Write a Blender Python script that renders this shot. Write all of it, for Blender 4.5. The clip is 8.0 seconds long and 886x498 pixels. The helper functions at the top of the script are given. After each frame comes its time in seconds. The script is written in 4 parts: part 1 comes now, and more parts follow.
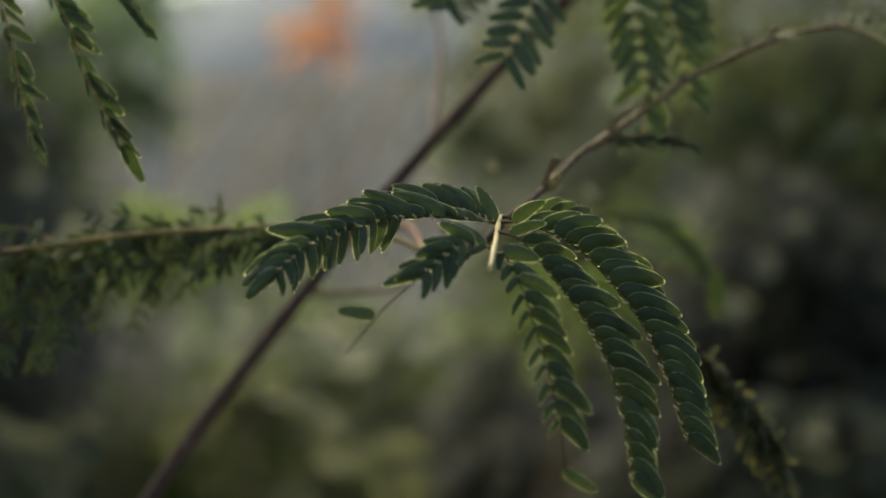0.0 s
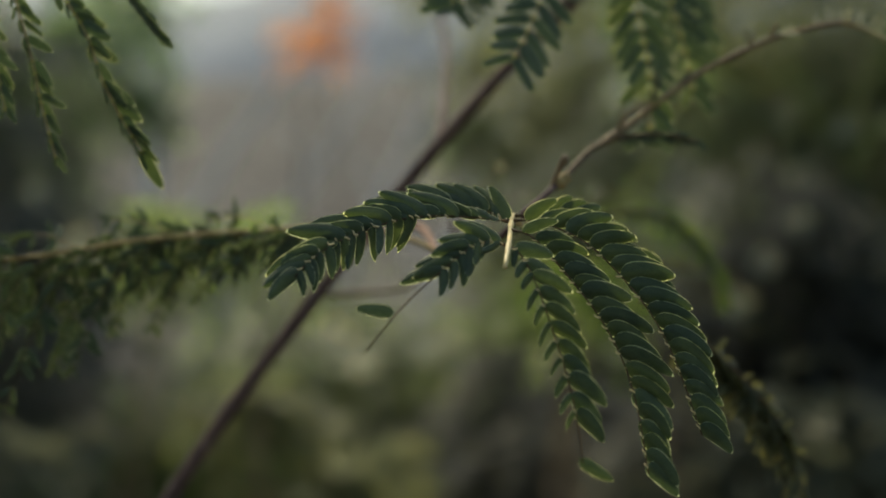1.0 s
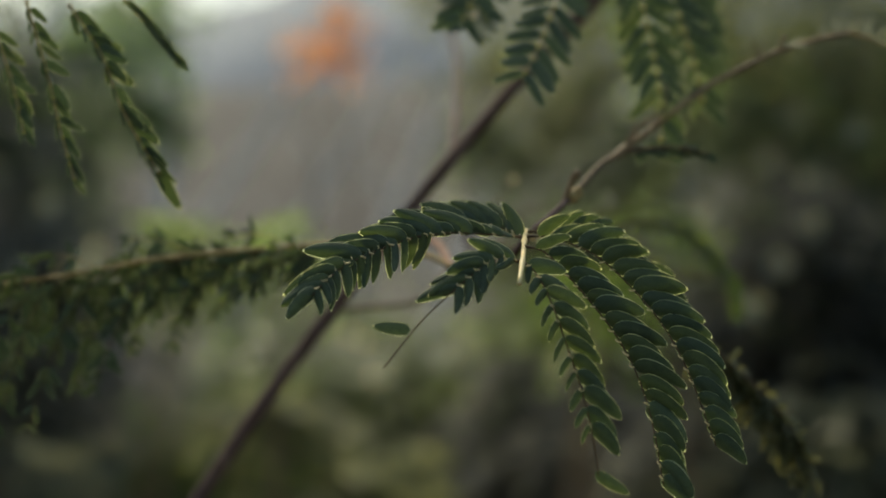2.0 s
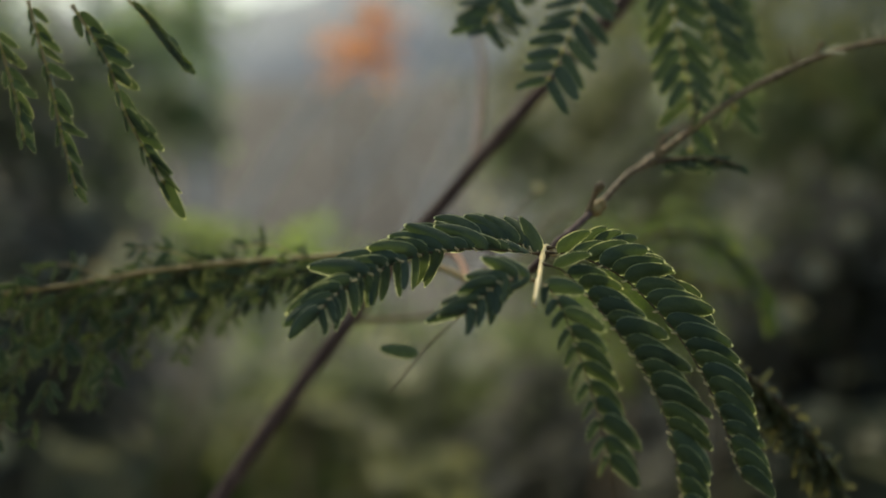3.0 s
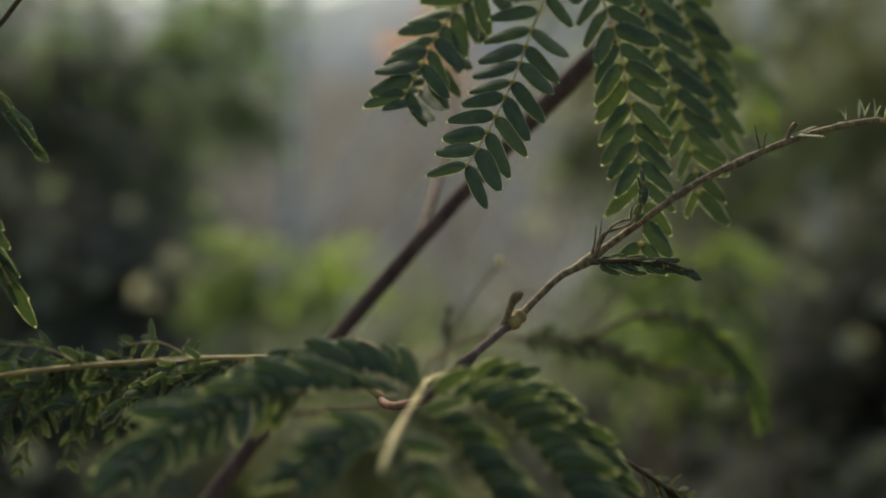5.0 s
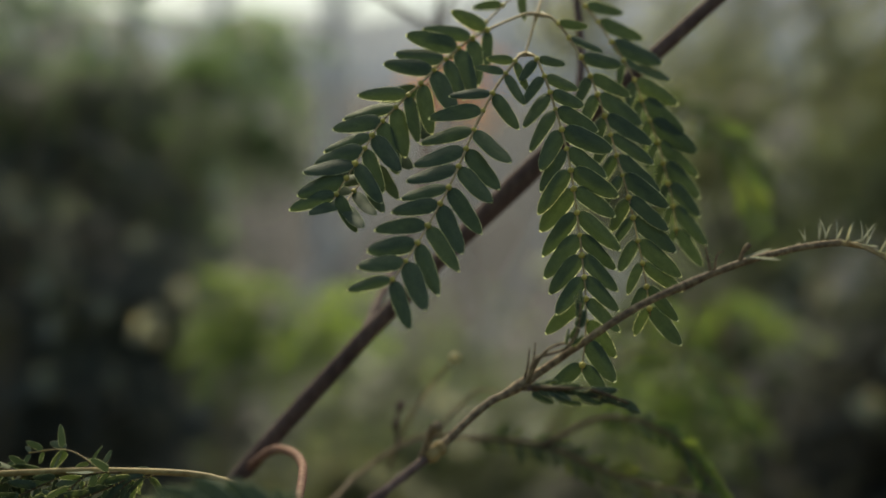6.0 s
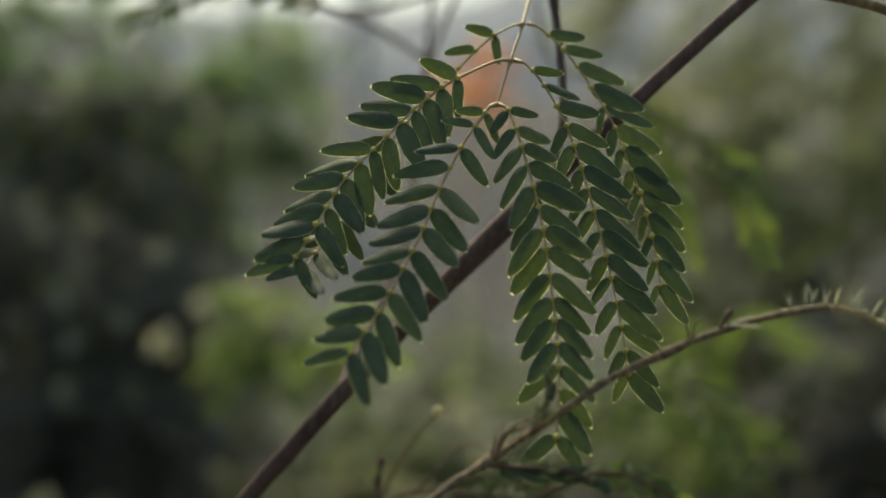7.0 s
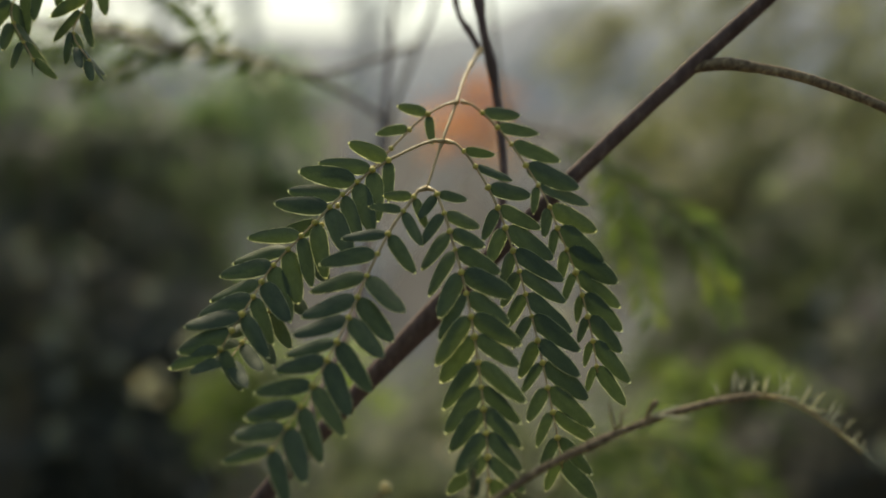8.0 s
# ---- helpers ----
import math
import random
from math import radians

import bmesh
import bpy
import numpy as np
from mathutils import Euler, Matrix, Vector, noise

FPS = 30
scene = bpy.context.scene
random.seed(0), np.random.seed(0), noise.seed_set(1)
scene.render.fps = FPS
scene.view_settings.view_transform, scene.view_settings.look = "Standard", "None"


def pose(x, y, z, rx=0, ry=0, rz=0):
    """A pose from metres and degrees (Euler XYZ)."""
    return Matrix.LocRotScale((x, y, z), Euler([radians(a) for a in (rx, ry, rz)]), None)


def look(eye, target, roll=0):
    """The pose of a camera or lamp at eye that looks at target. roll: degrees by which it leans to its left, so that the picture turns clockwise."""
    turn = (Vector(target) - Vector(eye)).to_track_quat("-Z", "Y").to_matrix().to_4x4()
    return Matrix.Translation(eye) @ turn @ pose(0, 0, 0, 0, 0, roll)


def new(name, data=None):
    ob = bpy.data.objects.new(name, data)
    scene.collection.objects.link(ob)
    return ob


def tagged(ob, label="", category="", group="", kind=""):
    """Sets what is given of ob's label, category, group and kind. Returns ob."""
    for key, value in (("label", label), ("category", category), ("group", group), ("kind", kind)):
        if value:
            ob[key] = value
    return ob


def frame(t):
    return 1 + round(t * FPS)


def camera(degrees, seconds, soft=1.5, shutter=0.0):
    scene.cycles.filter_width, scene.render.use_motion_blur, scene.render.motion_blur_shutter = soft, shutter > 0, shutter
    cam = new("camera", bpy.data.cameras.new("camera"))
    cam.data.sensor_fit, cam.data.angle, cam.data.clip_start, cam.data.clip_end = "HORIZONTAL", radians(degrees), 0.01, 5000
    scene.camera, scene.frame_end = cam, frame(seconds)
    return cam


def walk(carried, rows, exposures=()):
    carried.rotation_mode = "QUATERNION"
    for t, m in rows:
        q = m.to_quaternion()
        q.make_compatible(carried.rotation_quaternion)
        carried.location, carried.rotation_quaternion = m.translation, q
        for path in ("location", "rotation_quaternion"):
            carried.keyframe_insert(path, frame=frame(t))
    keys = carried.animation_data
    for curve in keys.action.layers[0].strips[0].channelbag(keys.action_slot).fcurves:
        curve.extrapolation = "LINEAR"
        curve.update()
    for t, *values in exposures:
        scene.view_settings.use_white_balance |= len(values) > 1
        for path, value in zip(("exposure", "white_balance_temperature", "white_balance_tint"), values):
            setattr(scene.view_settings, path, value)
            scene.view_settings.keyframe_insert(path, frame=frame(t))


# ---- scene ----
cam = camera(34.56, 8.0, 1.8)
METRES, EYE, TILT, LEAN, TURN = 0.28, 1.1, 0.0, 0.0, 0.0
ROWS = [
    (0.0, 0.0, 0.0, 0.0, 0.0, 0.0, 0.0),
    (0.5, -0.0164, -0.0299, -0.0012, -0.3327, -0.1151, 0.7396),
    (1.0, -0.0123, -0.0263, -0.0029, -0.0224, 0.0964, 0.9757),
    (1.5, -0.0153, -0.0506, -0.001, 0.0791, 0.3149, 1.4987),
    (3.0, 0.005, 0.0171, 0.021, 2.0008, 0.2573, 1.1828),
    (3.5, 0.0225, 0.0567, 0.0215, 2.985, 0.1033, 0.2078),
    (4.0, 0.0554, 0.0994, 0.0382, 4.0825, -0.2011, 0.3219),
    (4.5, 0.1061, 0.1525, 0.0742, 5.2192, -0.3774, 0.9466),
    (6.0, 0.2292, 0.2887, 0.1927, 7.3017, 0.6443, -1.6142),
    (6.5, 0.2539, 0.3272, 0.2169, 8.1761, 0.6891, -1.2556),
    (7.0, 0.2714, 0.3542, 0.2464, 8.678, 0.4442, -1.0362),
    (7.5, 0.2975, 0.37, 0.2739, 8.9491, 0.8889, -0.7011),
    (8.0, 0.3289, 0.3749, 0.2958, 9.0154, 1.3531, -0.2363),
]
EXPOSURE = 0.33
walk(cam, [(t, pose(0, 0, EYE, TILT, LEAN, TURN) @ pose(METRES * x, METRES * y, METRES * z, 90 + pitch, roll, yaw)) for t, x, y, z, yaw, pitch, roll in ROWS],
     exposures=[(0.0, EXPOSURE + 0.05, 7050, -3), (3.5, EXPOSURE, 7050, -3), (6.0, EXPOSURE - 0.12, 7150, -3), (7.0, EXPOSURE - 0.03, 7100, -3), (8.0, EXPOSURE - 0.05, 7450, -1)])
# a close-up lens with a wide opening: only what stands about 0.32 m off is sharp
cam.data.dof.use_dof = True
cam.data.dof.focus_distance = 0.314
cam.data.dof.aperture_fstop = 6.4
cam.data.dof.aperture_blades = 0

# ---- light: a hazy sky with a veiled sun behind the shrub ----
SUN_HEIGHT, SUN_WAY = 52.0, -25.0
world = bpy.data.worlds.new("sky")
scene.world = world
world.use_nodes = True
wt = world.node_tree
sky = wt.nodes.new("ShaderNodeTexSky")
sky.sky_type, sky.sun_disc = "NISHITA", False
sky.sun_elevation, sky.sun_rotation = radians(SUN_HEIGHT), radians(SUN_WAY)
sky.dust_density, sky.air_density, sky.ozone_density = 4.0, 1.2, 1.0
wt.nodes["Background"].inputs["Strength"].default_value = 0.128
wt.links.new(sky.outputs[0], wt.nodes["Background"].inputs["Color"])
sun = new("sun", bpy.data.lights.new("sun", "SUN"))
sun.data.energy, sun.data.angle, sun.data.color = 2.5, radians(8), (1.0, 0.9, 0.74)
sun_dir = Vector((math.sin(radians(SUN_WAY)) * math.cos(radians(SUN_HEIGHT)), math.cos(radians(SUN_WAY)) * math.cos(radians(SUN_HEIGHT)), math.sin(radians(SUN_HEIGHT))))
sun.matrix_world = look(sun_dir * 20, (0, 0, 0))


# ---- materials ----
def shader(name):
    m = bpy.data.materials.new(name)
    m.use_nodes = True
    return m, m.node_tree, m.node_tree.nodes["Principled BSDF"]


def node(tree, kind, **values):
    n = tree.nodes.new(kind)
    for key, value in values.items():
        n.inputs[key].default_value = value
    return n


def ramp(tree, source, stops):
    r = tree.nodes.new("ShaderNodeValToRGB")
    el = r.color_ramp.elements
    while len(el) < len(stops):
        el.new(0.5)
    for e, (at, c) in zip(el, stops):
        e.position, e.color = at, (*c, 1)
    tree.links.new(source, r.inputs[0])
    return r.outputs[0]


def mixed(tree, fac, a, b, mode="MIX"):
    n = tree.nodes.new("ShaderNodeMix")
    n.data_type, n.blend_type = "RGBA", mode
    for socket, value in ((n.inputs[0], fac), (n.inputs[6], a), (n.inputs[7], b)):
        if isinstance(value, bpy.types.NodeSocket):
            tree.links.new(value, socket)
        else:
            socket.default_value = value if isinstance(value, float) else (*value, 1)
    return n.outputs[2]


def leaf_material(name, dark, light, through_colour, amount=0.4, rough=0.5, scale=900.0, per_island=False, gloss=0.22, odd=1.0, coarse=26.0):
    """A thin leaf: glossy skin, fine mottling, pinnate relief, and light that comes through it."""
    m, tree, skin = shader(name)
    co = tree.nodes.new("ShaderNodeTexCoord")
    grain = node(tree, "ShaderNodeTexNoise", Scale=scale, Detail=4.0)
    blotch = node(tree, "ShaderNodeTexNoise", Scale=scale / 9, Detail=2.0)
    where = co.outputs["Object"]
    if not per_island:
        # every leaflet takes its mottling from another stretch of the noise
        place = node(tree, "ShaderNodeVectorMath")
        place.operation = "MULTIPLY_ADD"
        place.inputs[1].default_value = (37.0, 53.0, 71.0)
        tree.links.new(tree.nodes.new("ShaderNodeObjectInfo").outputs["Random"], place.inputs[0])
        tree.links.new(co.outputs["Generated"], place.inputs[2])
        where = place.outputs[0]
        grain.inputs["Scale"].default_value, blotch.inputs["Scale"].default_value = coarse, 3.0
    for n in (grain, blotch):
        tree.links.new(where, n.inputs["Vector"])
    colour = ramp(tree, grain.outputs[0], [(0.3, dark), (0.72 if coarse > 20 else 0.54, light)])
    if per_island:
        any_one = tree.nodes.new("ShaderNodeNewGeometry").outputs["Random Per Island"]
    else:
        any_one = tree.nodes.new("ShaderNodeObjectInfo").outputs["Random"]
    # odd lightens the rarest leaves, painting in sunlit glints
    spread = [(0.0, (0.62, 0.66, 0.7)), (0.5, (1.0, 1.0, 1.0)), (0.97, (1.45, 1.3, 0.9)), (1.0, (1.45 * odd, 1.35 * odd, 0.95 * odd))] if per_island else [(0.0, (0.7, 0.74, 0.8)), (0.5, (0.95, 0.97, 1.0)), (1.0, (1.25, 1.2, 0.95))]
    shift = ramp(tree, any_one, spread)
    colour = mixed(tree, 1.0, colour, shift, "MULTIPLY")
    # broad blotches of lighter and darker tone
    blotchy = ramp(tree, blotch.outputs[0], [(0.35, (0.75, 0.78, 0.8)), (0.7, (1.15, 1.12, 1.0))] if odd == 1.0 else [(0.34, (0.68, 0.70, 0.72)), (0.66, (1.4, 1.36, 1.16))])
    colour = mixed(tree, 1.0, colour, blotchy, "MULTIPLY")
    tree.links.new(colour, skin.inputs["Base Color"])
    skin.inputs["Roughness"].default_value = rough
    skin.inputs["Specular IOR Level"].default_value = gloss
    bump = node(tree, "ShaderNodeBump", Strength=0.25, Distance=0.0003)
    tree.links.new(grain.outputs[0], bump.inputs["Height"])
    tree.links.new(bump.outputs[0], skin.inputs["Normal"])
    lit = tree.nodes.new("ShaderNodeBsdfTranslucent")
    glow = mixed(tree, 1.0, through_colour, shift, "MULTIPLY")
    # rim glow painted in patches, so that only some stretches look backlit
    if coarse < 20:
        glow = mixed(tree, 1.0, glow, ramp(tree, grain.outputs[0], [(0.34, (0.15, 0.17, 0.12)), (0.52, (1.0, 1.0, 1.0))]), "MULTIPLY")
    tree.links.new(glow, lit.inputs["Color"])
    both = tree.nodes.new("ShaderNodeMixShader")
    both.inputs[0].default_value = amount
    tree.links.new(skin.outputs[0], both.inputs[1])
    tree.links.new(lit.outputs[0], both.inputs[2])
    tree.links.new(both.outputs[0], tree.nodes["Material Output"].inputs["Surface"])
    return m


def rough_material(name, stops, scale, rough=0.8, relief=0.4, depth=0.0004, stretch=(1, 1, 1), detail=5.0):
    """Bark, soil and the like: noise at two scales with relief."""
    m, tree, skin = shader(name)
    co, lay = tree.nodes.new("ShaderNodeTexCoord"), tree.nodes.new("ShaderNodeMapping")
    lay.inputs["Scale"].default_value = stretch
    tree.links.new(co.outputs["Object"], lay.inputs["Vector"])
    fine = node(tree, "ShaderNodeTexNoise", Scale=scale, Detail=detail, Roughness=0.65)
    wide = node(tree, "ShaderNodeTexNoise", Scale=scale / 7, Detail=3.0)
    for n in (fine, wide):
        tree.links.new(lay.outputs[0], n.inputs["Vector"])
    colour = ramp(tree, fine.outputs[0], stops)
    colour = mixed(tree, 1.0, colour, ramp(tree, wide.outputs[0], [(0.3, (0.7, 0.7, 0.72)), (0.7, (1.2, 1.18, 1.15))]), "MULTIPLY")
    tree.links.new(colour, skin.inputs["Base Color"])
    skin.inputs["Roughness"].default_value = rough
    skin.inputs["Specular IOR Level"].default_value = 0.25
    bump = node(tree, "ShaderNodeBump", Strength=relief, Distance=depth)
    tree.links.new(fine.outputs[0], bump.inputs["Height"])
    tree.links.new(bump.outputs[0], skin.inputs["Normal"])
    return m


BLADE = leaf_material("leaflet_blade", (0.062, 0.083, 0.050), (0.112, 0.138, 0.086), (0.14, 0.20, 0.05), 0.18, 0.55, gloss=0.22)
# Pale hairy margin, with backlit glow also painted into its colour
RIM = leaf_material("rimlit_leaflet_margin", (0.10, 0.13, 0.07), (0.80, 0.81, 0.55), (0.92, 0.95, 0.50), 0.72, 0.5, coarse=5.0)
YOUNG = leaf_material("young_leaflet", (0.20, 0.20, 0.15), (0.34, 0.34, 0.27), (0.5, 0.5, 0.38), 0.5, 0.55)
STALK = rough_material("leaf_stalk_skin", [(0.25, (0.29, 0.195, 0.085)), (0.5, (0.45, 0.325, 0.16)), (0.8, (0.60, 0.475, 0.27))], 900, 0.45, 0.3, 0.0001)
# Cream skin with sunlight painted in, for stalk, joints and leaflet hooks
LITCREAM = rough_material("sunlit_cream_stalk_skin", [(0.25, (0.56, 0.42, 0.19)), (0.5, (0.74, 0.60, 0.31)), (0.8, (0.86, 0.75, 0.48))], 900, 0.4, 0.3, 0.0001)
BROWN = rough_material("brown_stalk_skin", [(0.25, (0.05, 0.032, 0.018)), (0.5, (0.095, 0.062, 0.032)), (0.8, (0.17, 0.115, 0.055))], 900, 0.65, 0.3, 0.0001)
JOINT = rough_material("leaflet_joint_skin", [(0.3, (0.46, 0.37, 0.07)), (0.8, (0.70, 0.60, 0.18))], 1500, 0.55, 0.3, 0.0001)
BARK = rough_material("main_stem_bark", [(0.3, (0.075, 0.044, 0.040)), (0.55, (0.135, 0.088, 0.078)), (0.8, (0.23, 0.165, 0.145))], 420, 0.75, 0.7, 0.0005, (1, 1, 0.4))
TWIG = rough_material("green_brown_twig_bark", [(0.3, (0.085, 0.054, 0.036)), (0.46, (0.18, 0.122, 0.074)), (0.6, (0.31, 0.225, 0.13)), (0.78, (0.50, 0.40, 0.25))], 700, 0.65, 0.6, 0.0003)
# Twig bark paled: backlit haze put into its colour
HAZEBARK = rough_material("haze_pale_twig_bark", [(0.3, (0.20, 0.16, 0.135)), (0.55, (0.29, 0.245, 0.21)), (0.8, (0.38, 0.33, 0.29))], 500, 0.8, 0.5, 0.0003)
GOLDEN = rough_material("dull_golden_stalk_skin", [(0.25, (0.20, 0.13, 0.05)), (0.5, (0.35, 0.245, 0.10)), (0.8, (0.50, 0.38, 0.18))], 500, 0.55, 0.3, 0.0001)
RUST = rough_material("rust_twig_bark", [(0.3, (0.13, 0.06, 0.04)), (0.55, (0.25, 0.13, 0.09)), (0.8, (0.36, 0.23, 0.17))], 600, 0.7, 0.5, 0.0003)
BUSH = leaf_material("bush_leaf", (0.068, 0.096, 0.056), (0.108, 0.148, 0.086), (0.23, 0.35, 0.14), 0.5, 0.36, 60.0, True, 0.4, 4.5)
SPRIG = leaf_material("sprig_leaf", (0.066, 0.092, 0.030), (0.115, 0.152, 0.050), (0.22, 0.31, 0.08), 0.45, 0.45, 60.0, True)
# Deep shade put into the leaf colour, as a neutral grey
SHADELEAF = leaf_material("shade_grey_bush_leaf", (0.060, 0.062, 0.067), (0.092, 0.095, 0.101), (0.14, 0.15, 0.15), 0.35, 0.65, 60.0, True, 0.12, 2.0)
# Leaves greyed and lightened to carry the veil over dark shade
VEILLEAF = leaf_material("veil_grey_bush_leaf", (0.108, 0.111, 0.117), (0.158, 0.162, 0.167), (0.19, 0.21, 0.20), 0.4, 0.45, 60.0, True, 0.35, 3.0)
OLIVE = leaf_material("olive_bush_leaf", (0.056, 0.069, 0.045), (0.093, 0.111, 0.073), (0.195, 0.25, 0.12), 0.48, 0.4, 60.0, True, 0.35, 4.0)
LIGHTOLIVE = leaf_material("light_olive_leaf", (0.092, 0.102, 0.062), (0.142, 0.152, 0.096), (0.30, 0.33, 0.16), 0.5, 0.45, 60.0, True, 0.3, 2.5)
# Glints and sky gaps painted as near-white leaf colour
GLINT = leaf_material("pale_glint_leaf", (0.46, 0.46, 0.40), (0.62, 0.61, 0.54), (0.6, 0.6, 0.45), 0.4, 0.4, 60.0, True)
# Leaf colour raised to stand for light that the shaded spots lack
PALEDLEAF = leaf_material("light_lifted_leaf", (0.15, 0.155, 0.13), (0.25, 0.255, 0.215), (0.3, 0.32, 0.22), 0.35, 0.45, 60.0, True)
BRIGHT = leaf_material("bright_young_leaf", (0.070, 0.108, 0.030), (0.115, 0.165, 0.048), (0.30, 0.43, 0.08), 0.52, 0.45, 60.0, True)
OLD = leaf_material("yellowing_leaflet", (0.085, 0.092, 0.050), (0.145, 0.142, 0.078), (0.20, 0.19, 0.07), 0.3, 0.55)
FEATHER = leaf_material("dull_olive_leaf", (0.060, 0.073, 0.038), (0.106, 0.125, 0.060), (0.20, 0.25, 0.08), 0.35, 0.5, 60.0, True)
DRY = leaf_material("dry_orange_leaf", (0.56, 0.25, 0.10), (0.72, 0.35, 0.15), (0.9, 0.44, 0.17), 0.5, 0.6, 60.0, True)
SOIL = rough_material("grey_soil", [(0.3, (0.076, 0.070, 0.067)), (0.55, (0.114, 0.106, 0.102)), (0.8, (0.165, 0.155, 0.149))], 6.0, 0.95, 0.6, 0.03)
# Distance haze painted into the ridge's pale blue-grey
HAZE = rough_material("haze_painted_ridge", [(0.3, (0.205, 0.225, 0.265)), (0.6, (0.265, 0.285, 0.325)), (0.85, (0.325, 0.345, 0.385))], 0.12, 1.0, 0.0, 0.1)
TRUNK = rough_material("pale_trunk_bark", [(0.3, (0.50, 0.49, 0.48)), (0.6, (0.62, 0.61, 0.60)), (0.85, (0.74, 0.73, 0.72))], 14.0, 0.9, 0.7, 0.01, (1, 1, 0.2))


# ---- shapes ----
def part(name, bm, material, parent=None, label=""):
    """Links a bmesh, whose vertices are places in the world, as one mesh object under a thing or part."""
    mesh = bpy.data.meshes.new(name)
    bm.to_mesh(mesh)
    bm.free()
    for m in material if isinstance(material, (list, tuple)) else [material]:
        mesh.materials.append(m)
    mesh.shade_smooth()
    ob = new(name, mesh)
    if parent:
        ob.parent = parent
        ob.matrix_parent_inverse = Matrix.Translation(-base_of(parent))
    return tagged(ob, label)


def base_of(ob):
    return ob.location.copy() if ob.parent is None else Vector()


def thing(name, at, label, category, group=""):
    ob = new(name)
    ob.empty_display_size = 0.01
    ob.location = at
    return tagged(ob, label, category, group)


def spline(points, steps):
    """Even steps along a smooth line through a few points: places and tangents."""
    p = [Vector(q) for q in points]
    p = [2 * p[0] - p[1]] + p + [2 * p[-1] - p[-2]]
    dense = []
    for a, b, c, d in zip(p, p[1:], p[2:], p[3:]):
        for k in range(12):
            t = k / 12
            dense.append(0.5 * (2 * b + (c - a) * t + (2 * a - 5 * b + 4 * c - d) * t * t + (3 * b - a - 3 * c + d) * t ** 3))
    dense.append(p[-2])
    far = [0.0]
    for a, b in zip(dense, dense[1:]):
        far.append(far[-1] + (b - a).length)
    out, k = [], 0
    for n in range(steps + 1):
        s = far[-1] * n / steps
        while k < len(far) - 2 and far[k + 1] < s:
            k += 1
        f = (s - far[k]) / max(far[k + 1] - far[k], 1e-9)
        out.append(dense[k].lerp(dense[k + 1], f))
    ways = [(out[min(n + 1, steps)] - out[max(n - 1, 0)]).normalized() for n in range(steps + 1)]
    return out, ways, far[-1]


def tube(bm, points, r0, r1, steps=24, around=8, uneven=0.06, knots=(), index=0):
    """A tapering stem along a smooth line, a little crooked, with swellings at knots (share of the length, extra radius, width)."""
    places, ways, _ = spline(points, steps)
    side = ways[0].orthogonal().normalized()
    rings = []
    for n, (q, w) in enumerate(zip(places, ways)):
        s = n / steps
        side = (side - w * side.dot(w)).normalized()
        other = w.cross(side)
        r = r0 + (r1 - r0) * s
        for at, extra, width in knots:
            r += extra * math.exp(-(((s - at) / width) ** 2))
        ring = []
        for k in range(around):
            a = 2 * math.pi * k / around
            rr = r * (1 + uneven * noise.noise(Vector((q.x * 300 + k * 1.7, q.y * 300, q.z * 300))))
            ring.append(bm.verts.new(q + rr * (math.cos(a) * side + math.sin(a) * other)))
        rings.append(ring)
    for a, b in zip(rings, rings[1:]):
        for k in range(around):
            f = bm.faces.new((a[k], a[(k + 1) % around], b[(k + 1) % around], b[k]))
            f.material_index = index
    for ring, back in ((rings[0], True), (rings[-1], False)):
        f = bm.faces.new(list(reversed(ring)) if back else ring)
        f.material_index = index
    return places, ways


def leaflet_mesh(name, slim, bend, cup, skew, materials, sweep=0.0, point=0.0, band=0.07, hook=0.0):
    """One oblong leaflet of length 1: blunt lopsided base, short point, raised margin band and a sunken midrib."""
    bm = bmesh.new()
    across = (-1.0, band - 1, -0.45, 0.0, 0.45, 1 - band, 1.0)
    rows = []
    for i in range(11):
        s = (0, 0.05, 0.14, 0.25, 0.38, 0.52, 0.66, 0.79, 0.89, 0.972, 1.0)[i]
        wide = 0.5 * slim * (1 - abs(2 * s ** 0.86 - 1) ** 3.0) ** 0.62 * (1.06 - (0.10 + point) * s)
        if i == 0:
            wide = 0.06 * slim
        if i == 10:
            wide = 0.02 * slim
        row = []
        for v in across:
            lop = 1 + skew * (v > 0) * (1 - s)
            y = wide * v * lop
            z = cup * abs(v) ** 1.6 * wide * 2 - bend * s * s - 0.012 * (1 - abs(v)) * (s < 0.95) + 0.012 * math.sin(9 * s + v)
            row.append(bm.verts.new((s, y + 0.05 * skew * math.sin(math.pi * s) + sweep * s * s, z)))
        rows.append(row)
    for i, (a, b) in enumerate(zip(rows, rows[1:])):
        for k in range(6):
            f = bm.faces.new((a[k], b[k], b[k + 1], a[k + 1]))
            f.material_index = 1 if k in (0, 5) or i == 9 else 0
    if hook:
        rings = []
        for x, z, r in ((-0.075, -0.05, 0.016), (-0.06, 0.01, 0.018), (-0.02, 0.045, 0.02), (0.04, 0.03, 0.018)):
            rings.append([bm.verts.new((x, hook * r * math.cos(k * math.pi * 0.5), z + hook * r * math.sin(k * math.pi * 0.5))) for k in range(4)])
        for a, b in zip(rings, rings[1:]):
            for k in range(4):
                bm.faces.new((a[k], a[(k + 1) % 4], b[(k + 1) % 4], b[k])).material_index = 2
        bm.faces.new(rings[0]).material_index = 2
    mesh = bpy.data.meshes.new(name)
    bm.to_mesh(mesh)
    bm.free()
    for m in materials:
        mesh.materials.append(m)
    mesh.shade_smooth()
    return mesh


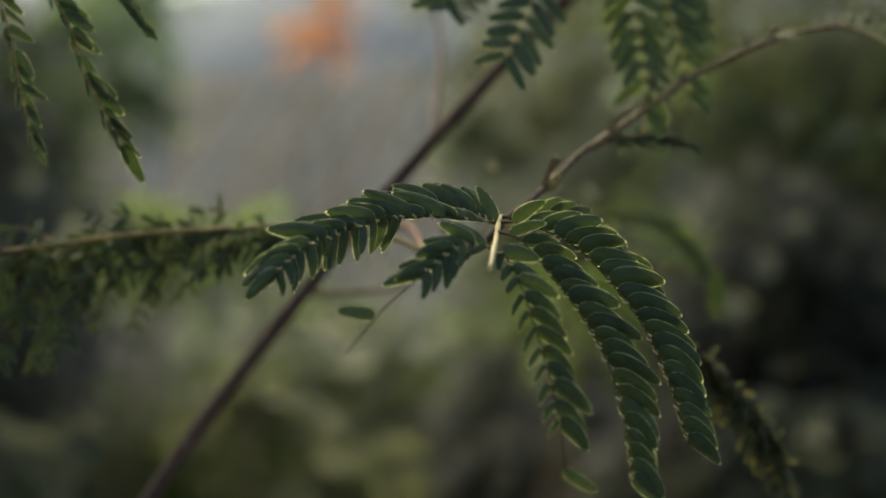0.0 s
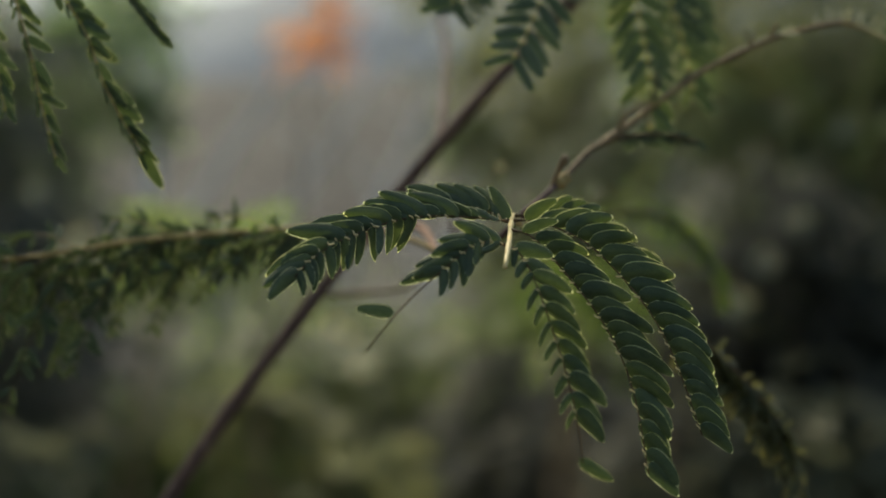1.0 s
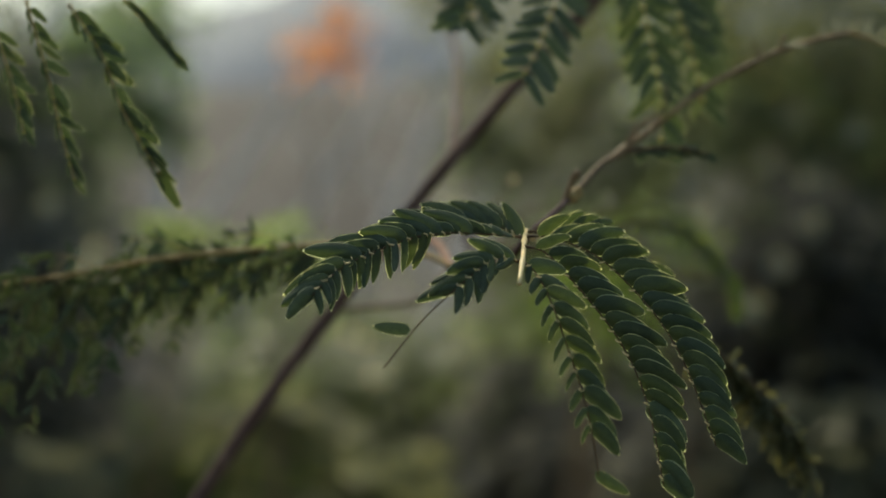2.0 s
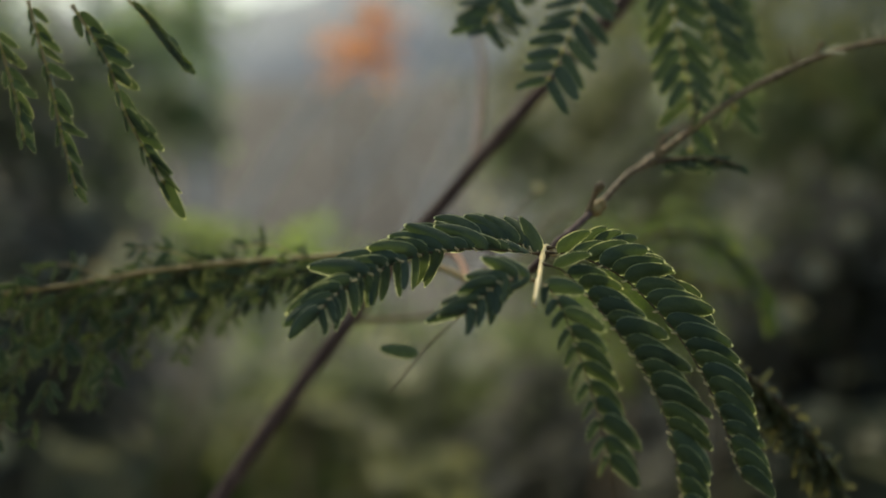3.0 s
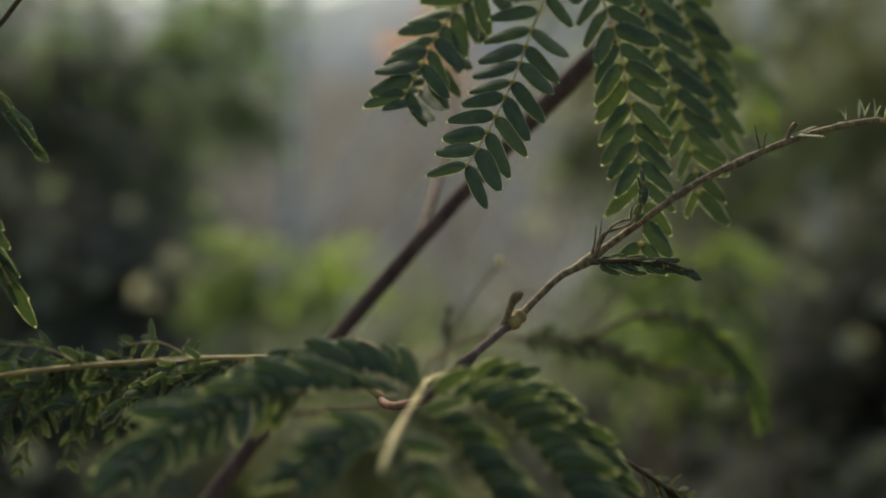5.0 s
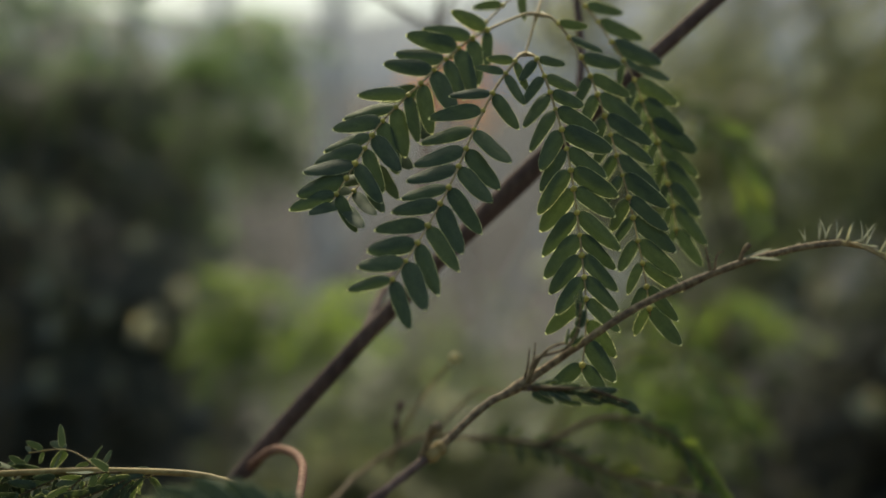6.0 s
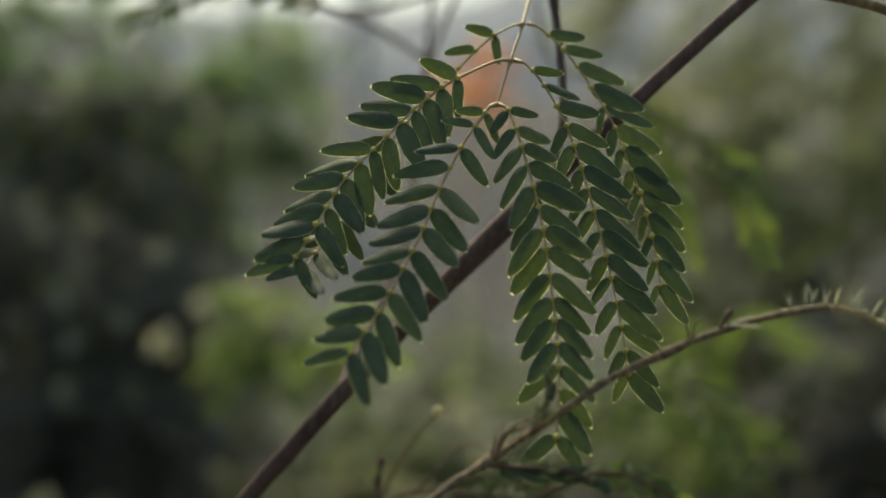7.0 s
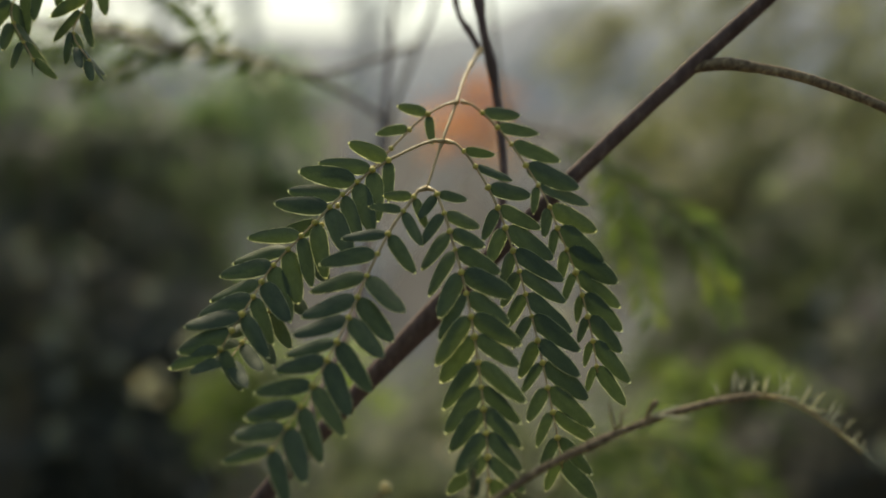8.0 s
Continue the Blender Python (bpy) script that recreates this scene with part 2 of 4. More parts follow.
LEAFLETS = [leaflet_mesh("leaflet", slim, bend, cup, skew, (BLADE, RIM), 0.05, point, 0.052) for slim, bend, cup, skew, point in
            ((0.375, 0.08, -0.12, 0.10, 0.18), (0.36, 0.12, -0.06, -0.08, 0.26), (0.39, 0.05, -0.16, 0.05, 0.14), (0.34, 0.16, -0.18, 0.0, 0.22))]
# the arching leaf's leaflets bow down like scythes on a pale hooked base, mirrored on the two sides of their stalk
ARCHED = tuple([leaflet_mesh("leaflet", slim, bend, cup, skew, (BLADE, RIM, LITCREAM), bow * side, 0.24, 0.085, 0.9 if skew > 0 else 0.0) for slim, bend, cup, skew, bow in
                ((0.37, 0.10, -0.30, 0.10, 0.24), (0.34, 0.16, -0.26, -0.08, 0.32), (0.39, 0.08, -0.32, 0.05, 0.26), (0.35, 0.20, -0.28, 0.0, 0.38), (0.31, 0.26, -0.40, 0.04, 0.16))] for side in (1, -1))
BROAD = tuple([leaflet_mesh("leaflet", slim, bend, cup, skew, (BLADE, RIM, LITCREAM), bow * side, 0.16, 0.07, 0.9 if skew > 0 else 0.0) for slim, bend, cup, skew, bow in
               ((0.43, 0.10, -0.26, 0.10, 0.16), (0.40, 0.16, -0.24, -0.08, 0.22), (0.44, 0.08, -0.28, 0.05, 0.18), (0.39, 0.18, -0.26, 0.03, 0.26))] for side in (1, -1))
AGED = [leaflet_mesh("leaflet", 0.34, 0.2, -0.2, 0.05, (OLD, OLD)), leaflet_mesh("leaflet", 0.30, 0.3, -0.1, 0.0, (OLD, OLD))]
FOLDED = [leaflet_mesh("young_leaflet", 0.085, 0.15, 0.5, 0.0, (YOUNG, RIM)), leaflet_mesh("young_leaflet", 0.065, -0.1, 0.5, 0.0, (YOUNG, RIM)), leaflet_mesh("young_leaflet", 0.075, 0.3, 0.5, 0.0, (YOUNG, RIM), 0.2)]
dice = random.Random(7)


def leaflet_poses(points, pairs, face, length, angle=56.0, fold=12.0, start=0.05, end=0.98, sag=0.12, sides=(1, -1), skip=(), scale=(1.0, 1.0), taper=0.3, twist=0.0, wild=1.0, base=1.0, lift=0.0):
    """The poses of the leaflets that stand in pairs along a stalk; face: the way that the upper side looks."""
    places, ways, _ = spline(points, 60)
    face = Vector(face).normalized()
    out, joints = [], []
    for k in range(pairs):
        s = start + (end - start) * (k + 0.16 * (wild - 0.5) * dice.gauss(0, 1) * (0 < k < pairs - 1)) / max(1, pairs - 1)
        n = min(59, int(s * 60))
        q, w = places[n].lerp(places[n + 1], s * 60 - n), ways[n]
        up = (face - w * face.dot(w)).normalized()
        over = w.cross(up)
        joints.append(q)
        for side in sides:
            if (k, side) in skip:
                continue
            f = radians((fold if isinstance(fold, (int, float)) else fold[0 if side > 0 else 1]) + wild * dice.gauss(0, 9))
            open_by = angle if isinstance(angle, (int, float)) else angle[0 if side > 0 else 1]
            a = radians(open_by + wild * dice.gauss(0, 5) - 10 * (s - 0.5))
            flat = side * math.cos(f) * over + math.sin(f) * up
            way = math.cos(a) * w + math.sin(a) * flat
            way = (way + Vector((0, 0, -sag))).normalized()
            top = up * math.cos(f) - side * over * math.sin(f)
            top = top + math.sin(radians(twist)) * Vector((0, 0, 1)) + 0.16 * wild * Vector((dice.gauss(0, 1), dice.gauss(0, 1), dice.gauss(0, 1)))
            top = (top - way * top.dot(way)).normalized()
            size = length * (1 - taper * abs(2 * s - 0.9) ** 2.2) * dice.uniform(0.98 - 0.1 * wild, 1.07) * (scale[0] if side > 0 else scale[1]) * (base + (1 - base) * min(1.0, s / 0.3))
            m = Matrix.Identity(4)
            for c, v in enumerate((way, top.cross(way), top)):
                m.col[c][:3] = v * size
            m.translation = q + 0.0004 * flat + lift * up - 2 * lift * way
            out.append((m, side))
    return out, joints


def pinna(leaf, points, pairs, face, length, radius=0.00028, meshes=LEAFLETS, stalk_end=0.00016, skin=STALK, joint=1.0, joint_skin=JOINT, **how):
    """One side stalk of a compound leaf with its leaflets, each an object of its own."""
    poses, joints = leaflet_poses(points, pairs, face, length, **how)
    bm = bmesh.new()
    tube(bm, points, radius, stalk_end, 30, 6, 0.1, ((0.0, 0.0003, 0.02),))
    for q in joints:
        made = bmesh.ops.create_icosphere(bm, subdivisions=1, radius=joint * dice.uniform(0.00038, 0.00055), matrix=Matrix.Translation(q))
        for f in {f for v in made["verts"] for f in v.link_faces}:
            f.material_index = 1
    stalk = part("pinna", bm, [skin, joint_skin], leaf)
    for m, side in poses:
        choice = meshes if isinstance(meshes, list) else meshes[0 if side > 0 else 1]
        ob = new("leaflet", dice.choice(choice))
        ob.parent = stalk
        ob.matrix_parent_inverse = Matrix.Identity(4)
        ob.matrix_basis = m
    return stalk


# ---- ground and distance ----
def ground_sheet():
    """One sheet from underfoot to the horizon, rising into a bare grey slope beyond the shrubs."""
    bm = bmesh.new()
    xs = [-400, -120, -50, -25, -14, -9, -6, -4, -2.5, -1.5, -0.7, 0, 0.7, 1.5, 2.5, 4, 6, 9, 14, 25, 50, 120, 400]
    ys = [-400, -100, -30, -10, -4, -2, -1, 0, 0.6, 1.2, 2, 3, 4, 5, 6, 7, 8, 9, 10, 11, 12, 13.5, 15, 18, 24, 40, 90, 200, 500]
    grid = []
    for y in ys:
        row = []
        for x in xs:
            up = max(0.0, min(1.0, (y - 4.0) / 10.0))
            z = 2.9 * up * up * (3 - 2 * up) + 0.10 * noise.noise(Vector((x * 0.35, y * 0.35, 0))) * (1 + 3 * up)
            row.append(bm.verts.new((x, y, z)))
        grid.append(row)
    for a, b in zip(grid, grid[1:]):
        for k in range(len(xs) - 1):
            bm.faces.new((a[k], a[k + 1], b[k + 1], b[k]))
    return tagged(part("ground", bm, SOIL), "bare grey soil rising into a slope behind the shrubs", "ground", "", "structure")


ground_sheet()


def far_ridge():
    """The ridge beyond the slope, haze painted in, with an uneven wooded crest."""
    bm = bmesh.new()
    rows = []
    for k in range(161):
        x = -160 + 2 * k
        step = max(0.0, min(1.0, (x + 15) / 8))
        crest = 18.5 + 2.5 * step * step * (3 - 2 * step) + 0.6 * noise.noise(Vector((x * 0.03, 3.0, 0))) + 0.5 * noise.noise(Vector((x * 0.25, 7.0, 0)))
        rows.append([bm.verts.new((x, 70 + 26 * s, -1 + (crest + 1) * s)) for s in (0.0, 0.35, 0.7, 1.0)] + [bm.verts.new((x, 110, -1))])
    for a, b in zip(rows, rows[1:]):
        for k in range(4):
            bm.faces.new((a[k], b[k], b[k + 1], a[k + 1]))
    return tagged(part("backdrop", bm, HAZE), "wooded ridge with haze painted in as pale blue-grey", "ridge", "", "structure")


far_ridge()


def far_trunk(x, y, lean, height, radius):
    tree = thing("tree", (x, y, 0.0), "slender pale bare tree on the grey slope", "tree", "pale trees")
    bm = bmesh.new()
    top = Vector((x + lean, y + 0.2, height))
    foot = Vector((x, y, -0.3))
    tube(bm, [foot, foot.lerp(top, 0.35) + Vector((0.05, 0, 0)), foot.lerp(top, 0.7) - Vector((0.04, 0, 0)), top], radius, radius * 0.35, 16, 8, 0.15)
    part("trunk", bm, TRUNK, tree)
    for k in range(5):
        s = 0.4 + 0.11 * k
        a = foot.lerp(top, s)
        way = Vector((dice.choice((-1, 1)) * dice.uniform(0.4, 0.9), dice.uniform(-0.3, 0.3), dice.uniform(0.5, 1.0))) * height * 0.16
        bm = bmesh.new()
        tube(bm, [a, a + way * 0.5 + Vector((0, 0, 0.05)), a + way], radius * 0.35, radius * 0.08, 8, 5, 0.1)
        part("limb", bm, TRUNK, tree)


for x, y, lean, height, radius in ((-1.55, 5.2, 0.10, 4.6, 0.05), (-2.3, 6.8, -0.2, 5.0, 0.07), (-1.9, 8.5, 0.3, 5.6, 0.08), (0.5, 6.0, 0.6, 4.5, 0.06), (1.3, 7.5, -0.4, 5.0, 0.07), (-3.4, 7.6, 0.5, 5.2, 0.07),
                                   (-2.15, 5.0, 2.6, 3.0, 0.03), (-1.75, 5.2, 2.5, 3.1, 0.026), (-1.2, 5.4, 1.9, 2.9, 0.028), (-0.75, 4.8, 1.7, 2.9, 0.03), (-2.9, 5.6, 2.6, 3.2, 0.035)):
    far_trunk(x, y, lean, height, radius)


# ---- shrubs behind ----
def bush(at, label, clumps, leaves, size, material=BUSH, seed=1, stems=6, trunk_material=TWIG, name="shrub", category="shrub", tuft=14, pale=()):
    """A leafy shrub: thin crooked stems from the ground and a crown of many small leaves round clump centres (x, y, z, rx, ry, rz)."""
    r = random.Random(seed)
    shrub = thing(name, at, label, category)
    base = Vector(at)
    for k in range(stems):
        c = clumps[k % len(clumps)]
        top = Vector(c[:3]) + Vector((r.uniform(-0.5, 0.5) * c[3], r.uniform(-0.5, 0.5) * c[4], 0.5 * c[5]))
        foot = base + Vector((r.uniform(-0.06, 0.06), r.uniform(-0.06, 0.06), -0.02))
        mid = foot.lerp(top, 0.5) + Vector((r.uniform(-0.08, 0.08), r.uniform(-0.05, 0.05), r.uniform(0, 0.1)))
        bm = bmesh.new()
        tube(bm, [foot, mid, top], 0.007, 0.0015, 14, 6, 0.1)
        part("stem", bm, trunk_material, shrub)
    verts, faces, dry = [], [], []
    volume = [c[3] * c[4] * c[5] for c in clumps]
    for c, v in zip(clumps, volume):
        centre = Vector(c[:3])
        count = int(leaves * v / sum(volume))
        sprays = max(4, count // 22)
        tufts = []
        while len(tufts) < max(3, sprays // tuft):
            u = Vector((r.uniform(-1, 1), r.uniform(-1, 1), r.uniform(-1, 1)))
            if u.length <= 1 and r.random() < 0.25 + 0.75 * u.length:
                tufts.append((u, r.uniform(0.04, 0.22)))
        for number in range(sprays):
            u, spread = r.choice(tufts)
            u = u + Vector((r.gauss(0, spread), r.gauss(0, spread), r.gauss(0, spread)))
            q = centre + Vector((u.x * c[3], u.y * c[4], u.z * c[5]))
            way = Vector((u.x + r.gauss(0, 0.6), u.y + r.gauss(0, 0.6), -0.35 + r.gauss(0, 0.4))).normalized()
            face = Vector((r.gauss(0, 0.5), r.gauss(0, 0.5), 1)).normalized()
            over = way.cross(face).normalized()
            # scattered pale leaves stand for glints among the foliage
            if number % 36 == 5 and material not in (DRY, SPRIG, BRIGHT, SHADELEAF):
                n = len(verts)
                d, wide = (way + over).normalized() * size * 1.1, face.cross(way).normalized() * size * 0.32
                verts += [q, q + d * 0.45 + wide, q + d, q + d * 0.5 - wide]
                dry.append(len(faces))
                faces.append((n, n + 1, n + 2, n + 3))
            for k in range(11):
                spot = q + way * size * 0.42 * k + Vector((0, 0, -0.012 * size * k * k))
                for side in (-1, 1):
                    d = (way * 0.55 + over * side + Vector((0, 0, r.gauss(-0.1, 0.25)))).normalized()
                    wide = d.cross(face + Vector((r.gauss(0, 0.3), r.gauss(0, 0.3), 0))).normalized() * size * 0.17
                    length = size * r.uniform(0.8, 1.15)
                    n = len(verts)
                    verts += [spot, spot + d * length * 0.4 + wide, spot + d * length, spot + d * length * 0.4 - wide]
                    faces.append((n, n + 1, n + 2, n + 3))
    # clusters of near-white leaves put in as bright glints at these places
    for q in pale:
        for turn in range(6):
            n = len(verts)
            a = 1.05 * turn + r.uniform(0, 1)
            d = Vector((math.cos(a), -0.3, math.sin(a))) * 0.014
            wide = Vector((-math.sin(a), -0.2, math.cos(a))) * 0.0055
            q = Vector(q) + Vector((r.gauss(0, 0.002), 0, r.gauss(0, 0.002)))
            verts += [q, q + d * 0.45 + wide, q + d, q + d * 0.5 - wide]
            dry.append(len(faces))
            faces.append((n, n + 1, n + 2, n + 3))
    mesh = bpy.data.meshes.new("foliage")
    mesh.from_pydata(verts, [], faces)
    mesh.materials.append(material)
    mesh.materials.append(GLINT)
    for n in dry:
        mesh.polygons[n].material_index = 1
    ob = new("foliage", mesh)
    ob.parent = shrub
    ob.matrix_parent_inverse = Matrix.Translation(-base)
    tagged(ob, kind="stuff")
    return shrub


bush((-0.85, 1.95, 0.0), "dense shrub with feathery leaves, greyed to carry veiled shade",
     [(-0.80, 1.95, 0.90, 0.36, 0.3, 0.55), (-0.60, 1.75, 1.08, 0.20, 0.2, 0.25), (-0.62, 1.7, 0.75, 0.22, 0.2, 0.25)], 44000, 0.021, VEILLEAF, seed=3, tuft=5,
     pale=[(-0.527, 1.5, 1.076), (-0.573, 1.5, 1.222), (-0.54, 1.5, 1.123), (-0.56, 1.5, 1.193), (-0.39, 1.5, 1.115), (-0.529, 1.5, 1.03), (-0.47, 1.5, 1.10), (-0.46, 1.5, 1.02), (-0.43, 1.5, 1.17), (-0.61, 1.5, 1.05)])
bush((-0.95, 2.1, 0.0), "green shrub with feathery leaves and an uneven crown",
     [(-0.90, 2.1, 1.24, 0.34, 0.25, 0.28), (-0.56, 1.85, 1.30, 0.13, 0.12, 0.12), (-0.78, 1.8, 1.40, 0.25, 0.15, 0.12), (-0.50, 1.82, 1.42, 0.10, 0.12, 0.11), (-0.46, 1.9, 1.36, 0.08, 0.1, 0.15), (-0.44, 1.88, 1.24, 0.07, 0.1, 0.10), (-0.44, 1.86, 1.48, 0.035, 0.06, 0.05), (-0.38, 1.86, 1.43, 0.035, 0.06, 0.04), (-0.41, 1.84, 1.35, 0.06, 0.08, 0.05)], 26000, 0.020, seed=4, tuft=24)
bush((0.62, 1.9, 0.0), "dense olive green shrub with feathery leaves, dark within",
     [(0.55, 1.95, 1.00, 0.42, 0.3, 0.45), (0.28, 1.75, 1.02, 0.20, 0.2, 0.28), (0.16, 2.1, 1.20, 0.16, 0.2, 0.20), (0.50, 2.35, 1.10, 0.42, 0.15, 0.40)], 54000, 0.021, OLIVE, seed=5, tuft=18,
     pale=[(0.416, 1.45, 1.06), (0.251, 1.45, 1.142), (0.30, 1.45, 1.02), (0.36, 1.45, 1.17), (0.42, 1.5, 1.22)])
bush((0.50, 2.0, 0.0), "tall thin-leaved shrub, light olive green above its neighbours",
     [(0.75, 1.85, 1.50, 0.42, 0.3, 0.40), (0.30, 1.98, 1.54, 0.26, 0.25, 0.34), (0.13, 2.05, 1.50, 0.13, 0.15, 0.24), (0.48, 2.0, 1.34, 0.30, 0.2, 0.16)], 34000, 0.021, LIGHTOLIVE, seed=65, tuft=20)
# this shrub's leaf colour stands for shade under the thicket
bush((0.50, 1.5, 0.0), "low shrub with deep shade painted into its leaves", [(0.48, 1.5, 0.92, 0.20, 0.15, 0.17), (0.40, 1.5, 0.72, 0.28, 0.2, 0.2), (0.24, 1.42, 0.90, 0.14, 0.1, 0.12), (0.09, 1.50, 0.91, 0.12, 0.08, 0.09), (0.31, 1.45, 0.99, 0.13, 0.1, 0.12),
     (0.18, 1.32, 0.96, 0.11, 0.08, 0.07)], 34000, 0.026, SHADELEAF, seed=6, tuft=5, pale=[(0.154, 1.22, 1.006), (0.27, 1.3, 1.05)])
bush((0.52, 1.62, 0.0), "mid-green shrub with scattered pale glint leaves", [(0.40, 1.58, 1.12, 0.16, 0.1, 0.10), (0.56, 1.62, 1.08, 0.16, 0.12, 0.14), (0.44, 1.6, 1.30, 0.16, 0.12, 0.10)], 4000, 0.021, OLIVE, seed=61, stems=5)
bush((-0.98, 1.8, 0.0), "tall dark green shrub with open top", [(-0.78, 1.75, 1.36, 0.24, 0.18, 0.15), (-0.95, 1.8, 1.1, 0.2, 0.2, 0.3)], 8500, 0.021, seed=17)
bush((-0.62, 1.58, 0.0), "shrub below taller ones, veiled shade painted as grey leaves", [(-0.545, 1.60, 1.36, 0.08, 0.08, 0.11), (-0.56, 1.58, 1.14, 0.11, 0.08, 0.13), (-0.47, 1.60, 1.05, 0.09, 0.08, 0.10), (-0.56, 1.58, 0.92, 0.14, 0.08, 0.12)], 9000, 0.022, VEILLEAF, seed=71, tuft=4)
bush((0.02, 1.7, 0.0), "low green shrub with feathery leaves between taller ones",
     [(0.02, 1.75, 0.78, 0.24, 0.25, 0.22), (-0.33, 1.85, 0.70, 0.30, 0.2, 0.24), (0.20, 1.6, 0.77, 0.2, 0.2, 0.2), (-0.2, 2.2, 0.75, 0.3, 0.25, 0.3), (0.05, 1.66, 1.00, 0.15, 0.12, 0.10), (-0.12, 1.72, 0.95, 0.12, 0.1, 0.08), (0.16, 1.7, 1.12, 0.09, 0.1, 0.08)], 68000, 0.022, OLIVE, seed=9,
     pale=[(-0.08, 1.45, 0.98), (-0.017, 1.45, 1.001), (-0.011, 1.45, 1.01), (-0.107, 1.45, 1.015), (0.107, 1.45, 0.98), (0.096, 1.45, 0.989), (0.119, 1.45, 0.983), (0.10, 1.45, 0.975), (-0.005, 1.4, 1.155)])
bush((-0.36, 1.45, 0.0), "low green shrub in front of the grey one", [(-0.32, 1.42, 0.80, 0.16, 0.12, 0.13), (-0.16, 1.48, 0.78, 0.12, 0.1, 0.1)], 9000, 0.020, SPRIG, seed=51, stems=4)
bush((-0.50, 1.38, 0.0), "small shrub at the thicket's foot, leaves paled to stand for light", [(-0.47, 1.36, 0.86, 0.11, 0.1, 0.09), (-0.60, 1.40, 0.80, 0.14, 0.1, 0.12)], 6000, 0.020, PALEDLEAF, seed=53, stems=4,
     pale=[(-0.455, 1.3, 0.937), (-0.452, 1.3, 0.934), (-0.458, 1.3, 0.941)])
# placed where the thicket lies in shade; the leaf colour carries it
bush((0.30, 1.40, 0.0), "shrub with bare lower stems, shade painted into its leaf colour", [(0.295, 1.40, 1.05, 0.085, 0.05, 0.09), (0.36, 1.42, 1.13, 0.07, 0.05, 0.08)], 3000, 0.020, SHADELEAF, seed=83, stems=5, tuft=5, pale=[(0.297, 1.33, 1.085), (0.33, 1.33, 1.12)])
bush((-0.18, 1.36, 0.0), "low pale olive shrub with thin stems", [(-0.17, 1.36, 0.905, 0.11, 0.07, 0.05), (-0.25, 1.38, 0.93, 0.08, 0.06, 0.06), (-0.10, 1.34, 0.885, 0.06, 0.05, 0.03)], 3500, 0.017, LIGHTOLIVE, seed=81, stems=4)
# added to lighten the dark corner through its leaf colour
bush((0.27, 1.36, 0.0), "low shrub under the dark one, leaves paled for missing light", [(0.25, 1.28, 0.925, 0.08, 0.05, 0.05), (0.35, 1.28, 0.91, 0.10, 0.05, 0.07), (0.31, 1.26, 0.87, 0.12, 0.05, 0.05)], 5000, 0.019, PALEDLEAF, seed=82, stems=4, tuft=4)
bush((0.15, 1.12, 0.0), "bright green sprig rising in front of the shrubs", [(0.120, 1.08, 1.132, 0.026, 0.03, 0.016), (0.090, 1.08, 1.066, 0.045, 0.03, 0.016)], 1100, 0.013, BRIGHT, seed=21, stems=4)
bush((-0.24, 1.20, 0.0), "bright green leafy tuft beside the dark shrub", [(-0.215, 1.18, 1.118, 0.062, 0.05, 0.026), (-0.165, 1.17, 1.100, 0.035, 0.03, 0.02)], 2200, 0.012, BRIGHT, seed=12, stems=3, tuft=6,
     pale=[(-0.337, 1.25, 1.10), (-0.253, 1.25, 1.135), (-0.255, 1.25, 1.137)])
bush((-0.20, 2.0, 0.0), "thin sapling hung with dry orange leaves", [(-0.180, 1.98, 1.400, 0.016, 0.03, 0.028), (-0.170, 2.0, 1.45, 0.014, 0.03, 0.03)], 800, 0.013, DRY, 14, 2, TWIG, "sapling", "sapling")

# Unseen hedge added behind the viewer to hold back front skylight
bush((0.0, -1.5, 0.0), "unseen leafy hedge added on the near side to cut front light",
     [(-1.8, -1.4, 0.9, 0.9, 0.35, 0.9), (-0.6, -1.6, 1.0, 0.9, 0.35, 1.0), (0.7, -1.5, 0.9, 0.9, 0.35, 0.9), (1.9, -1.3, 1.0, 0.9, 0.35, 1.0)], 24000, 0.09, seed=31, stems=10, name="hedge", category="hedge")

# Unseen crown added overhead to keep sun and sky off the left leaves
bush((-0.55, 0.85, 0.0), "leafy shrub with an unseen crown added to shade the feathery leaves", [(-0.275, 0.66, 1.43, 0.075, 0.11, 0.05), (-0.42, 0.74, 1.46, 0.13, 0.15, 0.09), (-0.25, 0.34, 1.41, 0.10, 0.13, 0.05)], 9000, 0.016, seed=41, stems=5)

# ---- the branch in front ----
BIG = [(-0.40, 0.475, 0.0), (-0.22, 0.46, 0.62), (-0.150, 0.45, 0.90), (-0.1036, 0.448, 1.002), (-0.0551, 0.448, 1.072), (0.0038, 0.448, 1.142), (0.073, 0.448, 1.212), (0.1526, 0.448, 1.282), (0.28, 0.45, 1.38)]
branch = thing("branch", BIG[0], "purple-brown woody shrub branch with thin green-brown side shoots", "branch")


def stem(name, points, r0, r1, material, steps=40, knots=(), label="", uneven=0.12):
    bm = bmesh.new()
    tube(bm, points, r0, r1, steps, 10, uneven, knots)
    return part(name, bm, material, branch, label)


stem("main_stem", BIG, 0.0052, 0.0013, BARK, 110, ((0.62, 0.0006, 0.012), (0.80, 0.0010, 0.012)), "purple-brown woody stem")
